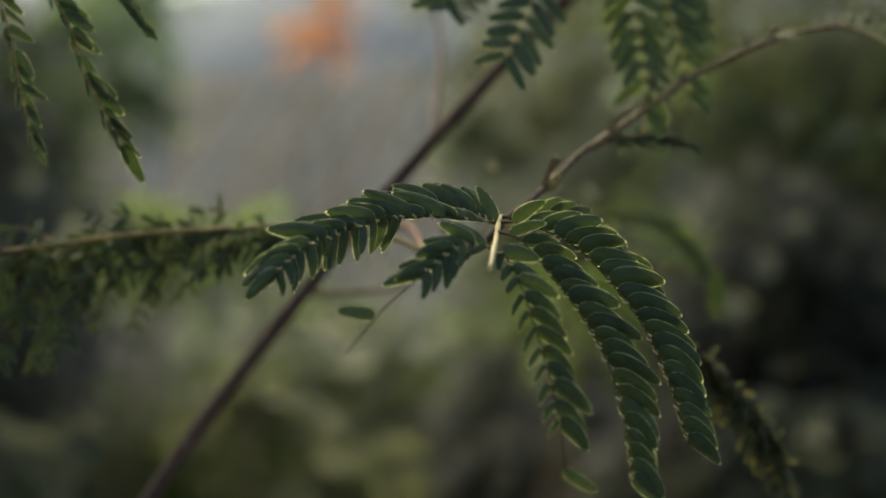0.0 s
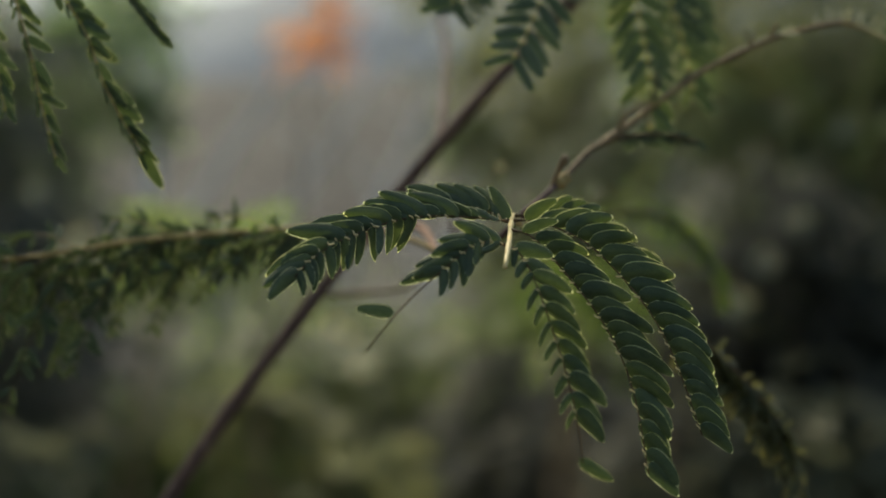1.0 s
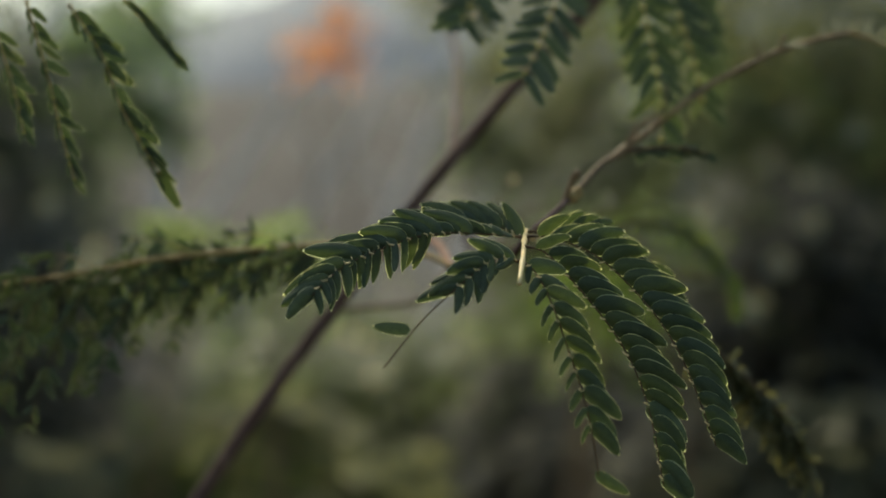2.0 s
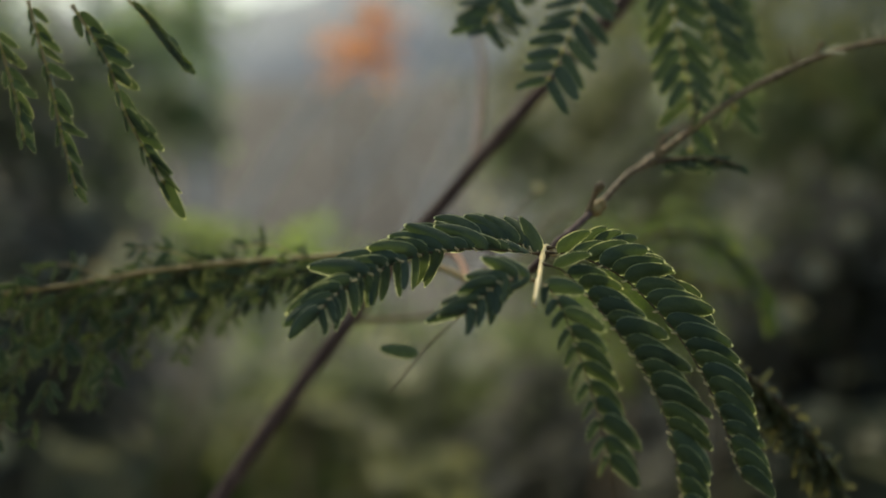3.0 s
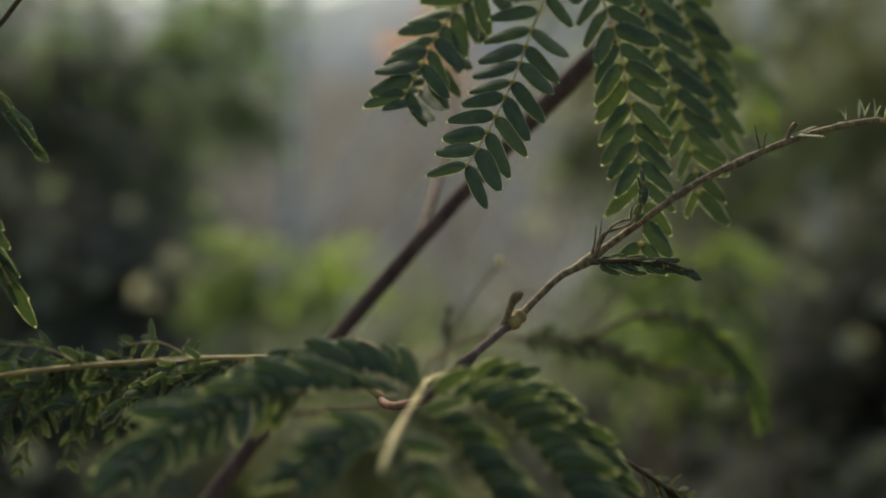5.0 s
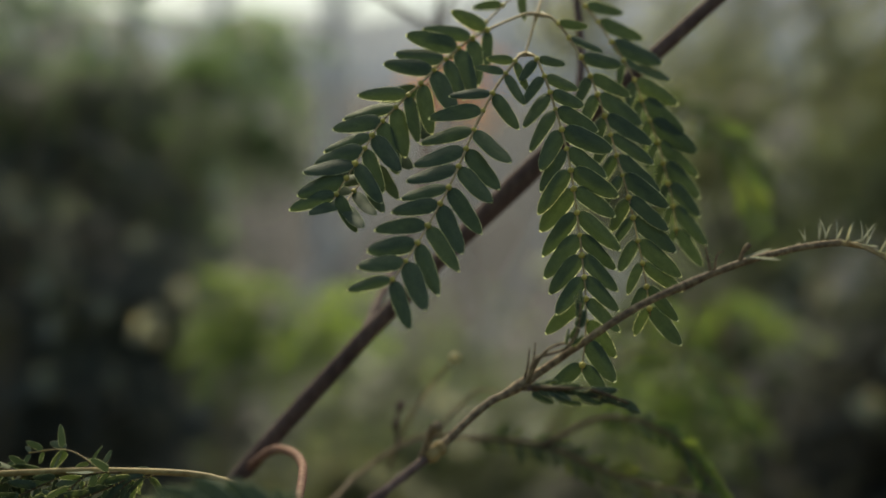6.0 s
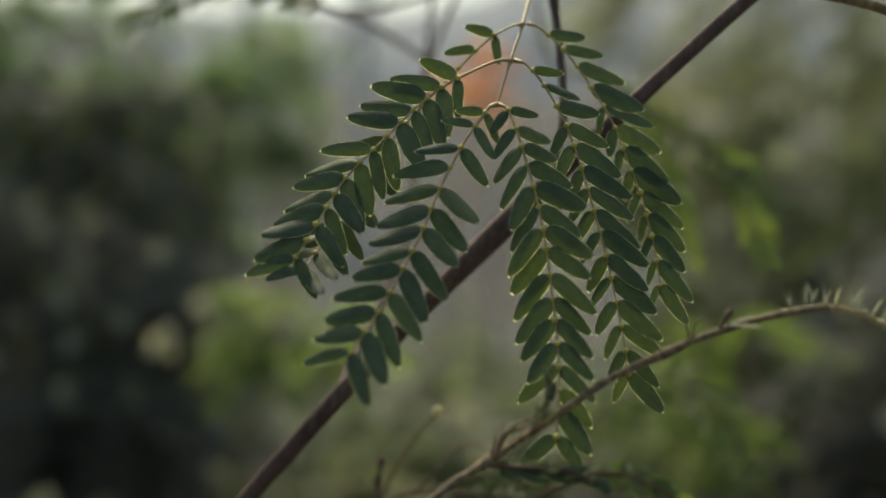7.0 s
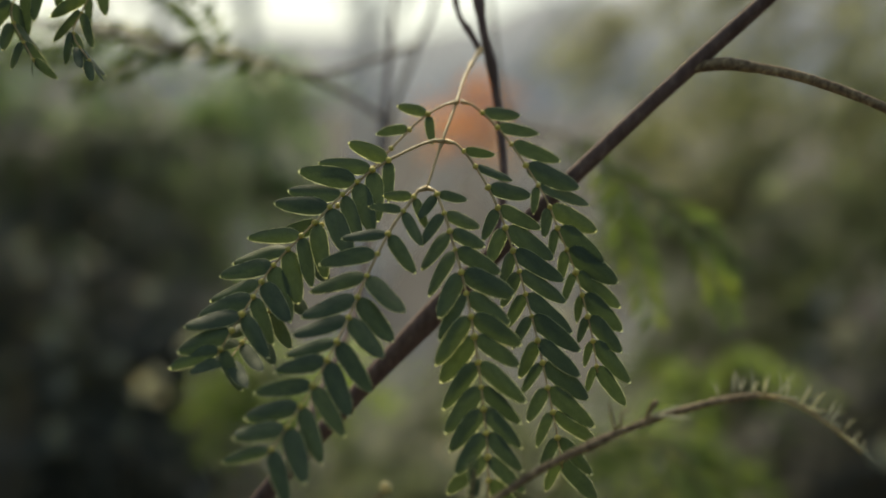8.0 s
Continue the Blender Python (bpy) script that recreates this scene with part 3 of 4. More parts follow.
SHOOT = [(-0.034, 0.4480, 1.0985), (-0.0231, 0.4368, 1.1057), (-0.0098, 0.4088, 1.1063), (-0.0031, 0.3752, 1.0975), (0.0089, 0.3556, 1.1), (0.0161, 0.35, 1.1073), (0.0281, 0.3626, 1.1173),
         (0.0364, 0.371, 1.1255), (0.0435, 0.3771, 1.1297), (0.0651, 0.3808, 1.1452), (0.0774, 0.3836, 1.1515), (0.0886, 0.3849, 1.1563), (0.0999, 0.3878, 1.1596), (0.109, 0.3894, 1.1611)]
stem("side_shoot", SHOOT[:5], 0.0012, 0.0009, RUST, 60, (), "rust-brown arching shoot")
stem("side_shoot", SHOOT[4:7], 0.0010, 0.0009, BARK, 30, ((0.45, 0.0004, 0.06), (0.95, 0.0005, 0.06)), "dark brown stretch of the knotted shoot")
shoot = stem("side_shoot", SHOOT[6:], 0.0009, 0.0007, TWIG, 70, ((0.245, 0.0005, 0.03), (0.66, 0.0003, 0.03)), "green-brown knotted shoot")
stem("shoot", [(0.0485, 0.449, 1.188), (0.0511, 0.460, 1.2072), (0.0482, 0.4648, 1.2334), (0.0453, 0.4648, 1.2465), (0.0434, 0.4676, 1.2558), (0.039, 0.476, 1.2801), (0.03, 0.49, 1.34)], 0.0011, 0.0009, BARK, 50,
     ((0.34, 0.0006, 0.02), (0.45, 0.0006, 0.02), (0.6, 0.0004, 0.02)), "dark upright shoot")
stem("twig", [(0.0445, 0.4634, 1.2420), (0.0415, 0.4648, 1.2473), (0.0384, 0.4676, 1.2523), (0.0357, 0.4732, 1.2616)], 0.0008, 0.0005, BARK, 16, ((0.3, 0.0003, 0.06), (0.7, 0.0003, 0.06)))
stem("side_shoot", [(0.0960, 0.4485, 1.2335), (0.1000, 0.4475, 1.2345), (0.1080, 0.4452, 1.2343), (0.1251, 0.4424, 1.2299), (0.1426, 0.4396, 1.2220), (0.1586, 0.4368, 1.2123), (0.18, 0.43, 1.19)], 0.0014, 0.0009, TWIG, 40, ((0.1, 0.0003, 0.04),), "bowed brown shoot")
stem("bud", [(0.0250, 0.3605, 1.1150), (0.0271, 0.3584, 1.1206), (0.0288, 0.357, 1.123)], 0.0008, 0.0007, TWIG, 12, ((0.85, 0.0005, 0.15),), "dark knobbly bud")
stem("twig", [(-0.0441, 0.448, 1.086), (-0.0169, 0.4592, 1.0873), (-0.0079, 0.476, 1.0952), (0.0063, 0.4872, 1.1041), (0.0207, 0.49, 1.1044), (0.0419, 0.49, 1.1029), (0.0646, 0.49, 1.095), (0.0897, 0.4844, 1.0907)], 0.0009, 0.0004, TWIG, 40, (), "thin red-brown twig")
stem("twig", [(-0.0040, 0.448, 1.133), (-0.0008, 0.518, 1.1713), (-0.0042, 0.56, 1.2018), (-0.0055, 0.588, 1.2399), (-0.006, 0.62, 1.32)], 0.0014, 0.0008, BARK, 30)
stem("twig", [(-0.0042, 0.56, 1.2018), (-0.009, 0.605, 1.225), (-0.009, 0.616, 1.2418), (0.0014, 0.616, 1.2697), (0.0064, 0.63, 1.2932), (0.012, 0.65, 1.36)], 0.0012, 0.0008, HAZEBARK, 30)
stem("twig", [(-0.009, 0.616, 1.2418), (-0.0281, 0.616, 1.2536), (-0.0458, 0.602, 1.2602), (-0.0625, 0.588, 1.2634), (-0.12, 0.55, 1.27)], 0.0012, 0.0008, HAZEBARK, 30)

for a, b, c in (((0.0437, 0.3768, 1.1300), (0.0446, 0.3764, 1.1335), (0.0449, 0.3760, 1.1372)), ((0.0444, 0.3766, 1.1305), (0.0456, 0.3762, 1.1340), (0.0462, 0.3758, 1.1385)),
                ((0.0450, 0.3766, 1.1310), (0.0462, 0.3764, 1.1336), (0.0465, 0.3762, 1.1360)), ((0.0818, 0.3840, 1.1545), (0.0812, 0.3836, 1.1570), (0.0806, 0.3832, 1.1598)),
                ((0.0826, 0.3840, 1.1545), (0.0832, 0.3836, 1.1578), (0.0846, 0.3834, 1.1585))):
    stem("spike", [a, b, c], 0.00032, 0.00012, TWIG, 8)
stem("tendril", [(0.0448, 0.3768, 1.1308), (0.0470, 0.3756, 1.1352), (0.0497, 0.3756, 1.1378), (0.0530, 0.3768, 1.1385), (0.0552, 0.378, 1.1372)], 0.00042, 0.00022, TWIG, 16, (), "thin curled stalk")
stem("knob", [(0.0262, 0.3612, 1.1155), (0.0276, 0.3606, 1.1168), (0.0292, 0.3616, 1.1182)], 0.0012, 0.0012, GOLDEN, 12, ((0.35, 0.0006, 0.2), (0.8, 0.0004, 0.15)), "yellowish swollen joint")

stem("twig", [(-0.0030, 0.492, 1.094), (0.0030, 0.487, 1.108), (0.0090, 0.483, 1.118), (0.0168, 0.481, 1.1275)], 0.0005, 0.0004, TWIG, 20)
# the tip's pale colour stands for a sunlit glint
stem("tip", [(0.0164, 0.481, 1.1270), (0.0171, 0.481, 1.1280), (0.0178, 0.481, 1.1289)], 0.0010, 0.0009, GLINT, 10, ((0.5, 0.0006, 0.4),), "twig tip painted pale for a glint")
stem("twig", [(0.0100, 0.489, 1.1043), (0.0175, 0.487, 1.1130), (0.0235, 0.486, 1.1185), (0.0300, 0.486, 1.1180)], 0.0005, 0.0003, TWIG, 20)
stem("twig", [(0.0010, 0.484, 1.1010), (0.0005, 0.483, 1.1080), (0.0020, 0.482, 1.1150)], 0.0006, 0.0004, BARK, 20, ((0.5, 0.0007, 0.1), (0.9, 0.0008, 0.08)), "dark budded twig")

# ---- compound leaves ----
LEAF = 0.0140


def compound_leaf(stalk, label, r0=0.0006, r1=0.00035, knots=(), group="feathery leaves", skin=None):
    leaf = thing("compound_leaf", stalk[0], label, "leaf", group)
    bm = bmesh.new()
    tube(bm, stalk, r0, r1, 30, 8, 0.1, knots)
    part("leaf_stalk", bm, skin or STALK, leaf, "" if skin else "straw-yellow leaf stalk")
    return leaf


one = compound_leaf([(0.0161, 0.349, 1.1059), (0.0148, 0.338, 1.107), (0.0131, 0.325, 1.1073), (0.0122, 0.3145, 1.1052), (0.0108, 0.2955, 1.101), (0.0094, 0.286, 1.0957)],
                    "arching dark green feathery leaf with pale leaflet margins", 0.00066, 0.00048, ((0.0, 0.0003, 0.05), (0.55, 0.0003, 0.02), (0.88, 0.0003, 0.02)), skin=LITCREAM)
ARCHING = dict(skin=BROWN, joint=0.45, joint_skin=LITCREAM, radius=0.0002, taper=0.2, lift=0.0004)
pinna(one, [(0.0124, 0.3175, 1.1058), (0.0062, 0.3203, 1.1084), (-0.0014, 0.322, 1.1094), (-0.0094, 0.3238, 1.1086), (-0.0169, 0.3238, 1.1058)], 17, (0.0, -0.9, 0.3), LEAF * 0.92, sides=(1,), fold=10, angle=42, twist=-22, base=0.75, wild=1.2, meshes=ARCHED, **ARCHING)
pinna(one, [(0.0115, 0.315, 1.1058), (0.0044, 0.313, 1.1066), (-0.0051, 0.31, 1.1072), (-0.0132, 0.306, 1.1063), (-0.0201, 0.301, 1.1039), (-0.0267, 0.296, 1.1011), (-0.0314, 0.292, 1.0976), (-0.0342, 0.289, 1.0945)], 23, (0.0, -0.9, 0.35), LEAF * 0.94, fold=(6, -20), skip=((0, -1), (1, -1), (2, -1), (3, -1), (4, -1), (5, -1), (6, -1), (7, -1)), angle=(38, 80), twist=-26, scale=(1.0, 0.60), sag=0.06, wild=1.4, base=0.5, meshes=ARCHED, **ARCHING)
left = pinna(one, [(0.0099, 0.2945, 1.1003), (0.0065, 0.2925, 1.1011), (0.003, 0.29, 1.1002), (-0.0004, 0.288, 1.0978), (-0.0063, 0.286, 1.093), (-0.0119, 0.284, 1.0879), (-0.0193, 0.282, 1.0792)], 7, (0.0, -0.9, 0.4), LEAF * 0.70, end=0.43, angle=(38, 56), scale=(1.0, 0.72), twist=-18, wild=0.8, meshes=ARCHED, **ARCHING)
down = pinna(one, [(0.0105, 0.2943, 1.1003), (0.0133, 0.2925, 1.0978), (0.0162, 0.2879, 1.0913), (0.0195, 0.2857, 1.0808), (0.0215, 0.2845, 1.0739), (0.0233, 0.2829, 1.0648), (0.0243, 0.2815, 1.0558)], 11, (0.1, -0.9, 0.35), LEAF * 0.70, end=0.80, angle=(58, 50), scale=(0.55, 1.0), twist=-38, base=1.0, wild=0.8, meshes=BROAD, **ARCHING)
pinna(one, [(0.0117, 0.3047, 1.1036), (0.0163, 0.3047, 1.102), (0.0229, 0.3029, 1.0945), (0.03, 0.2995, 1.0847), (0.0346, 0.2977, 1.0756), (0.0372, 0.2943, 1.0656), (0.0389, 0.2908, 1.0518)], 20, (0.15, -1.0, 0.1), LEAF * 0.85, angle=46, fold=4, sides=(-1,), twist=-42, sag=0.0, wild=0.8, base=0.76, meshes=BROAD, **ARCHING)
pinna(one, [(0.0128, 0.3151, 1.106), (0.0194, 0.3151, 1.1052), (0.0289, 0.3134, 1.1006), (0.0375, 0.3099, 1.0916), (0.0433, 0.3064, 1.0829), (0.0472, 0.3029, 1.0737), (0.0518, 0.2995, 1.0587)], 21, (0.15, -1.0, 0.1), LEAF * 0.85, angle=46, fold=4, sides=(-1,), twist=-42, sag=0.0, wild=0.8, base=0.76, meshes=BROAD, **ARCHING)
pinna(one, [(0.0134, 0.3175, 1.1071), (0.0214, 0.322, 1.1069), (0.0306, 0.3255, 1.1039), (0.0398, 0.3272, 1.0952), (0.0476, 0.3272, 1.0831), (0.0531, 0.3255, 1.0699)], 18, (0.15, -1.0, 0.1), LEAF * 0.78, angle=44, fold=4, sides=(-1,), twist=-42, base=0.7, start=0.15, wild=0.8, meshes=BROAD, **ARCHING)


def lone_leaflet(stalk, base, tip, mesh):
    """A single leaflet left on a bare stretch of stalk."""
    a, b = Vector(base), Vector(tip)
    way = (b - a).normalized()
    top = Vector((0, -0.95, 0.3))
    top = (top - way * top.dot(way)).normalized()
    m = Matrix.Identity(4)
    for c, v in enumerate((way, top.cross(way), top)):
        m.col[c][:3] = v * (b - a).length
    m.translation = a
    ob = new("leaflet", mesh)
    ob.parent = stalk
    ob.matrix_basis = m


lone_leaflet(left, (-0.0136, 0.2842, 1.0868), (-0.0212, 0.2840, 1.0884), LEAFLETS[0])
lone_leaflet(down, (0.0237, 0.2815, 1.0565), (0.0306, 0.2815, 1.0517), LEAFLETS[3])

two = compound_leaf([(0.0445, 0.4632, 1.2420), (0.0432, 0.448, 1.2339), (0.0427, 0.4346, 1.2248), (0.0413, 0.4231, 1.2149), (0.0396, 0.4122, 1.2033)],
                    "hanging green feathery leaf with spread side stalks", 0.00046, 0.0003, ((0.0, 0.0004, 0.05), (0.17, 0.0003, 0.02), (0.5, 0.0002, 0.02), (0.76, 0.0002, 0.02)))
HANGING = dict(joint=1.6, wild=0.8, taper=0.12, base=0.55, sag=0.06)
pinna(two, [(0.0401, 0.4095, 1.2034), (0.0386, 0.408, 1.2028), (0.037, 0.406, 1.1999), (0.0341, 0.402, 1.1948), (0.0303, 0.396, 1.1852), (0.0266, 0.388, 1.173), (0.022, 0.38, 1.1615), (0.0185, 0.374, 1.1542), (0.0161, 0.37, 1.1497)], 13, (0.1, -1.0, 0.2), LEAF * 0.86, fold=4, radius=0.0004, angle=(58, 50), start=0.06, scale=(0.97, 1.06), skip=((3, -1),), **HANGING)
pinna(two, [(0.04, 0.4095, 1.2034), (0.0422, 0.408, 1.2026), (0.0448, 0.405, 1.1974), (0.0475, 0.4015, 1.19), (0.05, 0.399, 1.1823), (0.052, 0.3975, 1.1736), (0.0538, 0.396, 1.1626), (0.055, 0.3945, 1.1541), (0.0557, 0.393, 1.1485), (0.0559, 0.393, 1.1391), (0.0553, 0.3925, 1.1315)], 16, (0.0, -1.0, 0.2), LEAF * 0.84, fold=4, radius=0.00033, angle=(50, 40), start=0.05, skip=((13, 1), (14, 1)), **HANGING)
pinna(two, [(0.042, 0.4225, 1.2148), (0.0386, 0.421, 1.2146), (0.0321, 0.418, 1.2113), (0.0263, 0.4145, 1.2073), (0.021, 0.41, 1.2018), (0.0166, 0.406, 1.1963), (0.0084, 0.4005, 1.1864), (0.0057, 0.396, 1.1803), (0.0027, 0.391, 1.1733), (0.0001, 0.388, 1.1676)], 14, (0.1, -1.0, 0.15), LEAF * 0.88, start=0.19, fold=8, radius=0.00036, angle=(50, 52), skip=((5, 1), (12, -1)), **HANGING)
pinna(two, [(0.0424, 0.4225, 1.2148), (0.0452, 0.421, 1.2138), (0.0499, 0.419, 1.2081), (0.0546, 0.417, 1.1998), (0.0587, 0.4145, 1.1891), (0.0622, 0.411, 1.1781), (0.0647, 0.408, 1.1697), (0.0669, 0.406, 1.1603), (0.0688, 0.405, 1.1515), (0.07, 0.405, 1.1439)], 15, (0.0, -1.0, 0.2), LEAF * 0.82, fold=4, angle=(45, 37), scale=(0.72, 1.08), twist=4, radius=0.00033, start=0.07, skip=((0, 1), (1, 1), (2, 1)), **HANGING)
pinna(two, [(0.0435, 0.434, 1.2252), (0.0405, 0.433, 1.2245), (0.0349, 0.431, 1.2208), (0.0288, 0.428, 1.214), (0.0206, 0.423, 1.2041), (0.014, 0.418, 1.1949), (0.0097, 0.412, 1.1865), (0.0069, 0.404, 1.1772), (0.0037, 0.396, 1.1708), (0.0019, 0.388, 1.1658)], 14, (0.1, -1.0, 0.2), LEAF * 0.78, angle=(42, 50), start=0.09,
      skip=((2, 1), (2, -1), (3, 1), (3, -1), (4, 1), (4, -1), (5, 1), (5, -1), (6, -1), (7, 1), (8, 1), (8, -1), (9, 1), (1, -1)), **HANGING)
pinna(two, [(0.044, 0.434, 1.2252), (0.0467, 0.434, 1.2244), (0.0531, 0.434, 1.2185), (0.0591, 0.433, 1.2104), (0.0646, 0.4305, 1.2014), (0.0673, 0.4295, 1.1946), (0.0708, 0.4295, 1.1862), (0.0734, 0.4295, 1.1773), (0.0752, 0.428, 1.1696), (0.0762, 0.4275, 1.1627)], 13, (0.1, -1.0, 0.25), LEAF * 0.86, fold=4, angle=(38, 34), scale=(0.6, 1.08), twist=4, start=0.08, skip=((0, 1), (1, 1), (2, 1), (3, 1)), **HANGING)

three = compound_leaf([(-0.0031, 0.3765, 1.0980), (-0.012, 0.3825, 1.1025), (-0.0257, 0.3864, 1.1059), (-0.0413, 0.3864, 1.1063), (-0.0585, 0.3864, 1.1056), (-0.0855, 0.3808, 1.1037), (-0.1071, 0.3752, 1.1005), (-0.1296, 0.3696, 1.0976)],
                      "long drooping dark feathery leaf on a yellow stalk", 0.0008, 0.0006, skin=GOLDEN)
droop = random.Random(23)
line, _, _ = spline([(-0.036, 0.3864, 1.1062), (-0.0585, 0.3864, 1.1056), (-0.0855, 0.3808, 1.1037), (-0.1071, 0.3752, 1.1005), (-0.1380, 0.3680, 1.0965)], 60)
for k in range(33):
    a = line[int(1.8 * k)]
    u = k / 32
    drop = (0.009 + 0.036 * min(1.0, 1.4 * u)) * (0.25, 1.0, 0.55, 0.9, 0.75)[k % 5]
    reach = 0.012 + 0.012 * droop.random() + 0.008 * u
    back = droop.uniform(-0.012, 0.018)
    rise = droop.choice((-0.003, 0.0, 0.002))
    pinna(three, [a, a + Vector((-0.5 * reach, 0.5 * back, rise - 0.25 * drop)), a + Vector((-reach, back, -drop))], 10, (0.3, -0.9, -0.35), LEAF * 0.50, fold=-15, angle=50, sag=0.5, wild=3.0, start=0.16, skin=BROWN, radius=0.0002, joint=0.5)
for k in range(3):
    a = line[8 + 15 * k]
    reach = droop.uniform(0.014, 0.022)
    pinna(three, [a, a + Vector((-0.5 * reach, 0.002, 0.004)), a + Vector((-reach, 0.002, 0.003 + 0.002 * (k % 2)))], 6, (0.2, -0.9, 0.1), LEAF * 0.46, fold=-8, angle=46, sag=0.3, wild=3.4, skin=STALK, radius=0.0002, joint=0.5)

four = compound_leaf([(-0.115, 0.45, 1.33), (-0.075, 0.40, 1.25), (-0.070, 0.36, 1.205), (-0.086, 0.345, 1.1732), (-0.0995, 0.345, 1.1714), (-0.1109, 0.345, 1.1736), (-0.1204, 0.345, 1.1684)], "hanging dark green feathery leaf seen from the side", 0.0008, 0.0005, skin=BROWN)
EDGEWISE = dict(wild=1.7, skin=STALK, radius=0.0004, stalk_end=0.00025)
pinna(four, [(-0.1096, 0.345, 1.1696), (-0.1072, 0.345, 1.1602), (-0.1045, 0.345, 1.1498), (-0.102, 0.345, 1.1369), (-0.0986, 0.345, 1.1232)], 14, (0.5, -0.8, -0.3), LEAF * 0.56, angle=(22, 30), fold=42, scale=(0.55, 1.0), joint=1.0, **EDGEWISE)
pinna(four, [(-0.0988, 0.345, 1.1681), (-0.0935, 0.345, 1.1594), (-0.0899, 0.345, 1.1527), (-0.0871, 0.345, 1.1434), (-0.0824, 0.345, 1.1337), (-0.0791, 0.345, 1.1279), (-0.0772, 0.345, 1.1244)], 14, (0.6, -0.7, -0.3), LEAF * 0.62, angle=(18, 24), fold=46, scale=(0.6, 1.0), joint=1.2, taper=-0.2, **EDGEWISE)
pinna(four, [(-0.0851, 0.345, 1.1692), (-0.0814, 0.345, 1.1649), (-0.077, 0.345, 1.1592), (-0.0723, 0.345, 1.1532)], 10, (1.0, 0.0, 0.8), LEAF * 0.50, angle=12, fold=60, sag=0.0)
pinna(four, [(-0.1177, 0.345, 1.163), (-0.1151, 0.345, 1.1537), (-0.1129, 0.345, 1.1457), (-0.1111, 0.345, 1.1357)], 10, (0.5, -0.8, -0.3), LEAF * 0.56, angle=(26, 30), fold=36, scale=(0.6, 1.0), joint=0.9, **EDGEWISE)

five = compound_leaf([(0.02, 0.47, 1.36), (0.0, 0.44, 1.31), (-0.03, 0.425, 1.272), (-0.045, 0.42, 1.262)], "green feathery leaf tip hanging from above", 0.0007, 0.0004)
pinna(five, [(-0.0433, 0.42, 1.2607), (-0.0546, 0.4172, 1.2525), (-0.0588, 0.4144, 1.2454), (-0.0517, 0.4116, 1.233)], 8, (0.7, -0.6, 0.4), LEAF * 0.74, angle=36, wild=1.6, sag=0.3)
pinna(five, [(-0.0377, 0.42, 1.2592), (-0.042, 0.4172, 1.2468), (-0.0435, 0.4144, 1.2398), (-0.0381, 0.4116, 1.2327)], 7, (0.8, -0.5, 0.3), LEAF * 0.72, angle=34, wild=1.6, sag=0.3)
pinna(five, [(-0.008, 0.4256, 1.2780), (-0.0098, 0.4228, 1.2600), (-0.0102, 0.42, 1.2530)], 6, (0.8, -0.5, 0.3), LEAF * 0.66, angle=24, wild=1.4, sag=0.3)

SIX = [(0.0501, 0.38, 1.085), (0.0563, 0.381, 1.0808), (0.0633, 0.382, 1.0759), (0.0723, 0.383, 1.0688), (0.0807, 0.384, 1.0604), (0.0877, 0.385, 1.0512), (0.0919, 0.386, 1.0441)]
six = compound_leaf(SIX, "yellowing feathery leaf behind the arching one", 0.0006, 0.0004, skin=BROWN)
line, along, _ = spline(SIX, 48)
for k in range(20):
    a, w = line[4 + 2 * k], along[4 + 2 * k]
    out = droop.uniform(0.010, 0.017)
    pinna(six, [a, a + 0.55 * out * w + Vector((0.001 * (k % 3), 0.003, 0.001 - 0.25 * out)), a + 0.85 * out * w + Vector((0, 0.004 - 0.002 * (k % 4), -0.85 * out))], 9, (0.4, -0.5, 0.8), LEAF * 0.48, sag=0.3, wild=2.4, skin=BROWN, joint=0.5, meshes=AGED)

# young folded leaf at the shoot's end, and the stunted one at its joint
young = compound_leaf([(0.1088, 0.3893, 1.1611), (0.1157, 0.392, 1.1599), (0.1222, 0.392, 1.1562), (0.1291, 0.392, 1.1503)], "young grey-green folded leaf at the shoot's end", 0.0006, 0.0003)
pinna(young, [(0.1000, 0.3880, 1.1600), (0.1060, 0.3890, 1.1612), (0.1092, 0.3895, 1.161), (0.1157, 0.392, 1.1599), (0.1222, 0.392, 1.1562), (0.1291, 0.392, 1.1503)], 14, (0.1, -0.2, 1.0), 0.0050, joint=0.5, meshes=FOLDED, fold=78, angle=76, sag=-0.7, wild=1.7, taper=0.5)
pinna(young, [(0.1105, 0.3890, 1.1612), (0.1157, 0.3912, 1.1594), (0.1222, 0.3912, 1.1557), (0.1291, 0.3915, 1.1500)], 9, (0.1, -0.9, 0.3), 0.0050, joint=0.5, meshes=FOLDED, fold=0, angle=26, sag=0.25, sides=(-1,))
stunted = compound_leaf([(0.0432, 0.3768, 1.1290), (0.0509, 0.3724, 1.1294), (0.0583, 0.3724, 1.1293), (0.0655, 0.3724, 1.1270)], "small dark curled leaf at a shoot's joint", 0.0007, 0.0003, skin=BROWN)
pinna(stunted, [(0.0462, 0.3745, 1.1294), (0.0525, 0.3724, 1.1296), (0.0583, 0.3724, 1.1292), (0.0655, 0.3724, 1.1270)], 8, (0.0, -0.8, 0.6), 0.0062, angle=16, fold=-10, sag=0.15, wild=2.4, skin=BROWN, joint=0.5, meshes=ARCHED)
pinna(stunted, [(0.0450, 0.3750, 1.1288), (0.0520, 0.3730, 1.1284), (0.0600, 0.3728, 1.1280)], 4, (0.0, -0.9, -0.2), 0.0062, angle=16, fold=10, sag=0.1, wild=1.2, skin=BARK, joint=0.5, meshes=ARCHED)
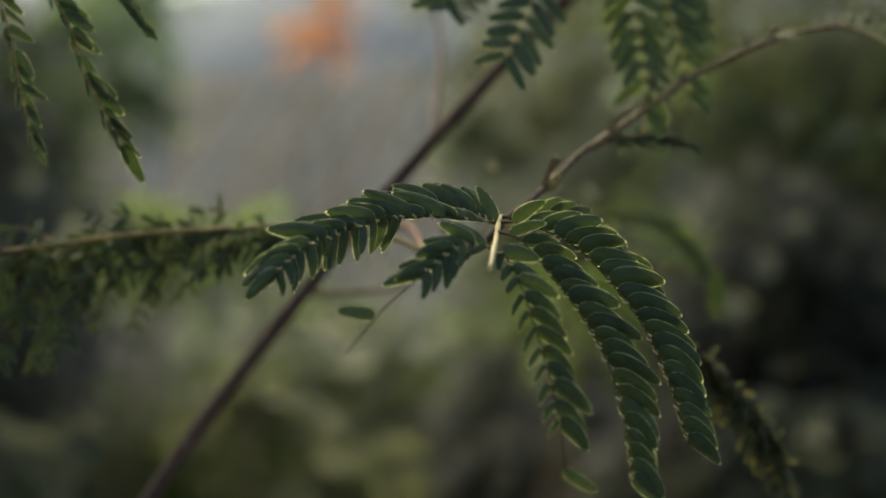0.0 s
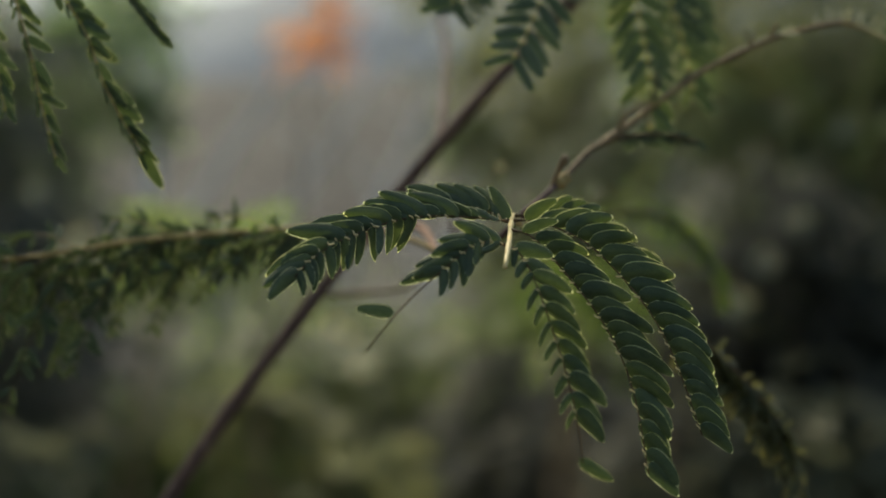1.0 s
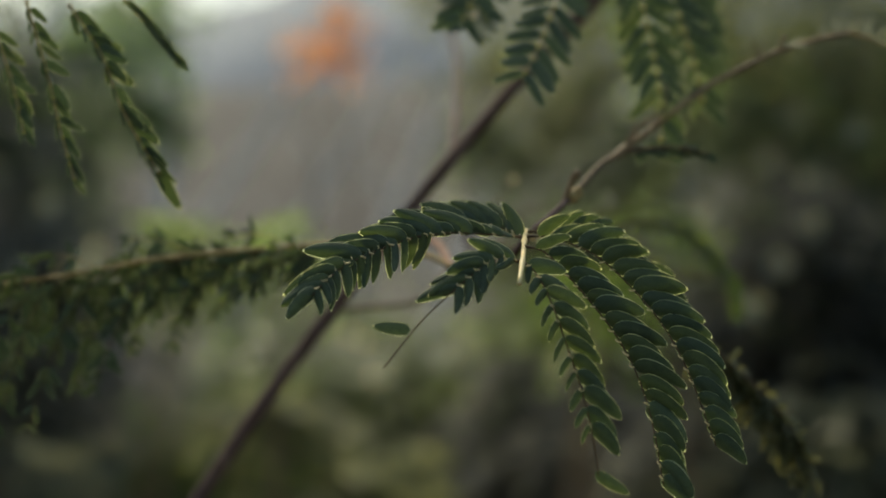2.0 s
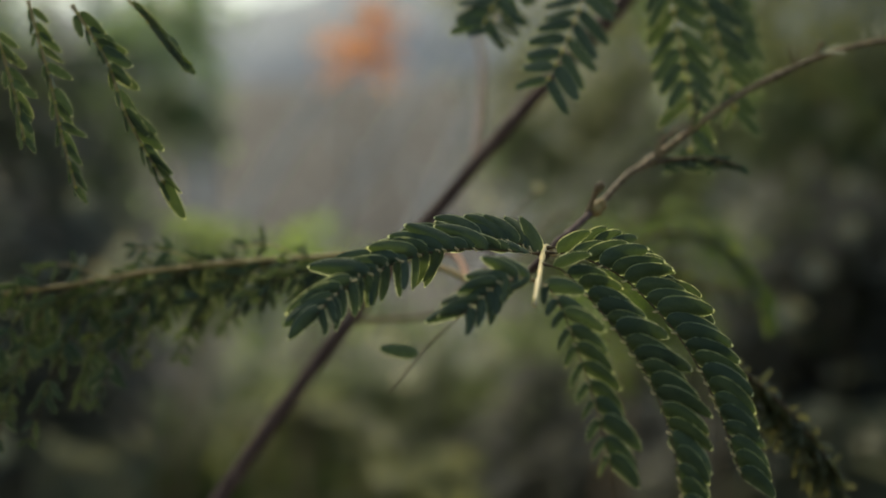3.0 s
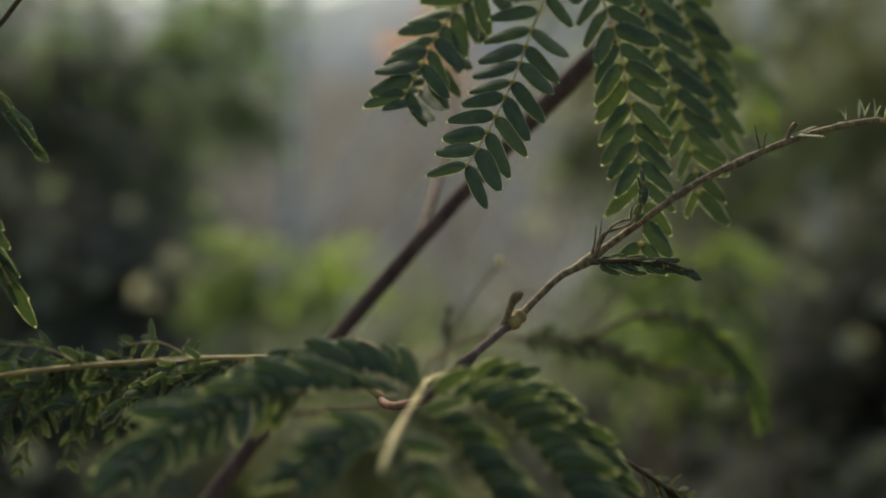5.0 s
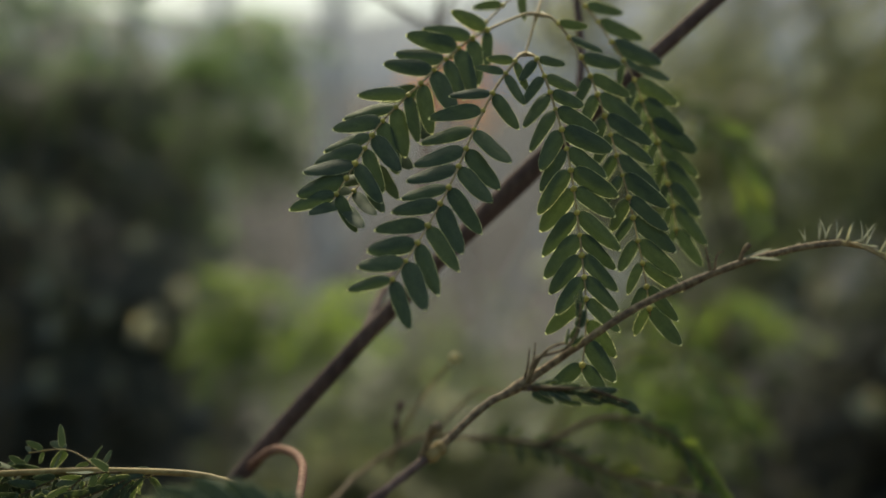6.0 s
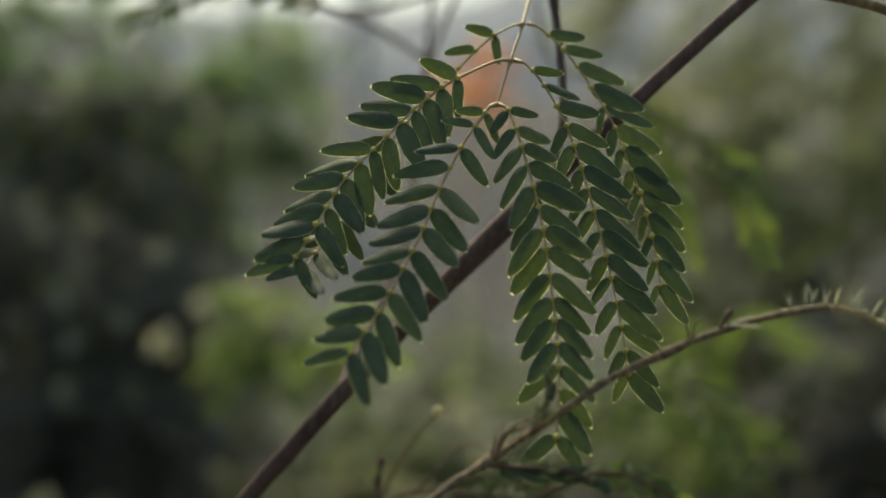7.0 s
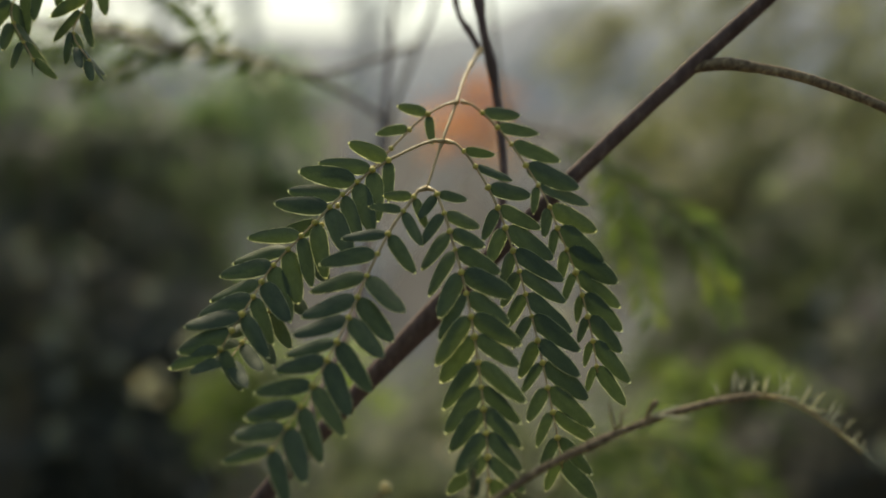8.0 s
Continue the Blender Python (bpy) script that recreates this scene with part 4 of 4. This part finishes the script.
curled = compound_leaf([(0.0447, 0.3762, 1.1304), (0.0461, 0.3757, 1.1348), (0.0492, 0.3757, 1.1363), (0.0528, 0.376, 1.1377), (0.0548, 0.376, 1.1417), (0.0552, 0.3765, 1.147)], "thin curled young leaf, still folded, rising from the shoot", 0.0004, 0.0002, skin=TWIG)
pinna(curled, [(0.0528, 0.376, 1.1377), (0.0548, 0.376, 1.1417), (0.0552, 0.3765, 1.147)], 6, (0.4, -0.8, 0.2), 0.0044, angle=12, fold=30, sag=0.0, wild=1.6, skin=TWIG, joint=0.5, meshes=ARCHED)
stem("bud", [(0.0878, 0.3848, 1.1560), (0.0884, 0.3842, 1.1582), (0.0898, 0.3840, 1.1602)], 0.0005, 0.0004, TWIG, 10, ((0.8, 0.0003, 0.2),), "dark stubby bud")
lone_leaflet(shoot, (0.0890, 0.3836, 1.1572), (0.0962, 0.3826, 1.1572), FOLDED[0])
lone_leaflet(shoot, (0.0888, 0.3836, 1.1574), (0.0945, 0.3822, 1.1592), FOLDED[1])

# leafy twigs a little way behind the branch
def leafy_twig(stalk, label, side_stalks, length, material=SPRIG, face=(0.2, -0.6, 0.8)):
    """A feathery leaf far out of focus: stalk and side stalks, its leaflets joined into one mesh."""
    leaf = thing("compound_leaf", stalk[0], label, "leaf", "blurred leaves behind")
    bm = bmesh.new()
    tube(bm, stalk, 0.0009, 0.0005, 20, 6)
    part("leaf_stalk", bm, BROWN, leaf)
    verts, faces = [], []
    for line, pairs in side_stalks:
        poses, _ = leaflet_poses(line, pairs, face, length, sag=0.3)
        for m, _ in poses:
            n = len(verts)
            verts += [m @ Vector(v) for v in ((0, 0, 0), (0.3, 0.16, 0.02), (0.7, 0.14, 0), (1, 0, -0.08), (0.7, -0.14, 0), (0.3, -0.16, 0.02))]
            faces.append(tuple(range(n, n + 6)))
    mesh = bpy.data.meshes.new("foliage")
    mesh.from_pydata(verts, [], faces)
    mesh.materials.append(material)
    ob = new("foliage", mesh)
    ob.parent = leaf
    ob.matrix_parent_inverse = Matrix.Translation(-Vector(stalk[0]))
    tagged(ob, kind="stuff")
    return leaf


TWIG_END = [(0.0207, 0.49, 1.1044), (0.0419, 0.49, 1.1029), (0.0646, 0.49, 1.095), (0.0897, 0.4844, 1.0907)]
leafy_twig(TWIG_END, "thin dark feathery leaf on a red-brown twig", [(TWIG_END, 40)], 0.0075, FEATHER)
ARC = [(0.0419, 0.49, 1.1029), (0.0560, 0.49, 1.1110), (0.0663, 0.49, 1.1115), (0.0740, 0.49, 1.1091), (0.0806, 0.49, 1.1055), (0.0864, 0.49, 1.0985), (0.0917, 0.49, 1.0904), (0.0950, 0.49, 1.078)]
leafy_twig(ARC, "narrow bright green feathery leaf bowing down behind", [(ARC[1:], 52)], 0.0065, SPRIG)
leafy_twig([(0.02, 0.66, 1.31), (0.0316, 0.644, 1.2477), (0.0532, 0.644, 1.2388), (0.0749, 0.63, 1.2205), (0.0972, 0.616, 1.2063), (0.1168, 0.616, 1.1893)], "yellow-green drooping feathery leaf, out of focus",
           [([(0.0532, 0.644, 1.2388), (0.0749, 0.63, 1.2205), (0.0972, 0.616, 1.2063), (0.1168, 0.616, 1.1893)], 14), ([(0.066, 0.644, 1.2279), (0.0767, 0.6384, 1.2), (0.0852, 0.63, 1.1709)], 11), ([(0.0913, 0.616, 1.2093), (0.1031, 0.616, 1.1953), (0.1129, 0.616, 1.1714)], 9)], 0.014, SPRIG)
leafy_twig([(0.03, 0.66, 1.08), (0.0528, 0.644, 1.1099), (0.0754, 0.658, 1.1243), (0.0969, 0.644, 1.1169), (0.1096, 0.63, 1.0961)], "bright green arching feathery leaf, out of focus",
           [([(0.0528, 0.644, 1.1099), (0.0754, 0.658, 1.1243), (0.0969, 0.644, 1.1169), (0.1096, 0.63, 1.0961)], 12), ([(0.0393, 0.728, 1.1181), (0.0645, 0.7, 1.1074), (0.0926, 0.7, 1.1096), (0.109, 0.672, 1.0901)], 12)], 0.015)
leafy_twig([(0.0014, 0.616, 1.2697), (-0.0281, 0.596, 1.2570), (-0.0397, 0.588, 1.2570), (-0.0620, 0.580, 1.2625), (-0.0830, 0.580, 1.2648), (-0.0970, 0.580, 1.2700), (-0.1220, 0.580, 1.2740)], "dark leafy twig reaching across the sky, out of focus",
           [([(-0.0390, 0.588, 1.2570), (-0.0620, 0.580, 1.2625), (-0.0830, 0.580, 1.2648), (-0.0970, 0.580, 1.2700), (-0.1220, 0.580, 1.2740)], 34), ([(-0.0830, 0.580, 1.2648), (-0.0970, 0.578, 1.2570), (-0.1120, 0.576, 1.2500)], 16),
            ([(-0.0970, 0.580, 1.2700), (-0.1150, 0.575, 1.2640), (-0.1350, 0.570, 1.2620)], 14), ([(-0.0620, 0.580, 1.2625), (-0.0700, 0.576, 1.2760), (-0.0850, 0.572, 1.2860)], 12)], 0.0105, SPRIG)
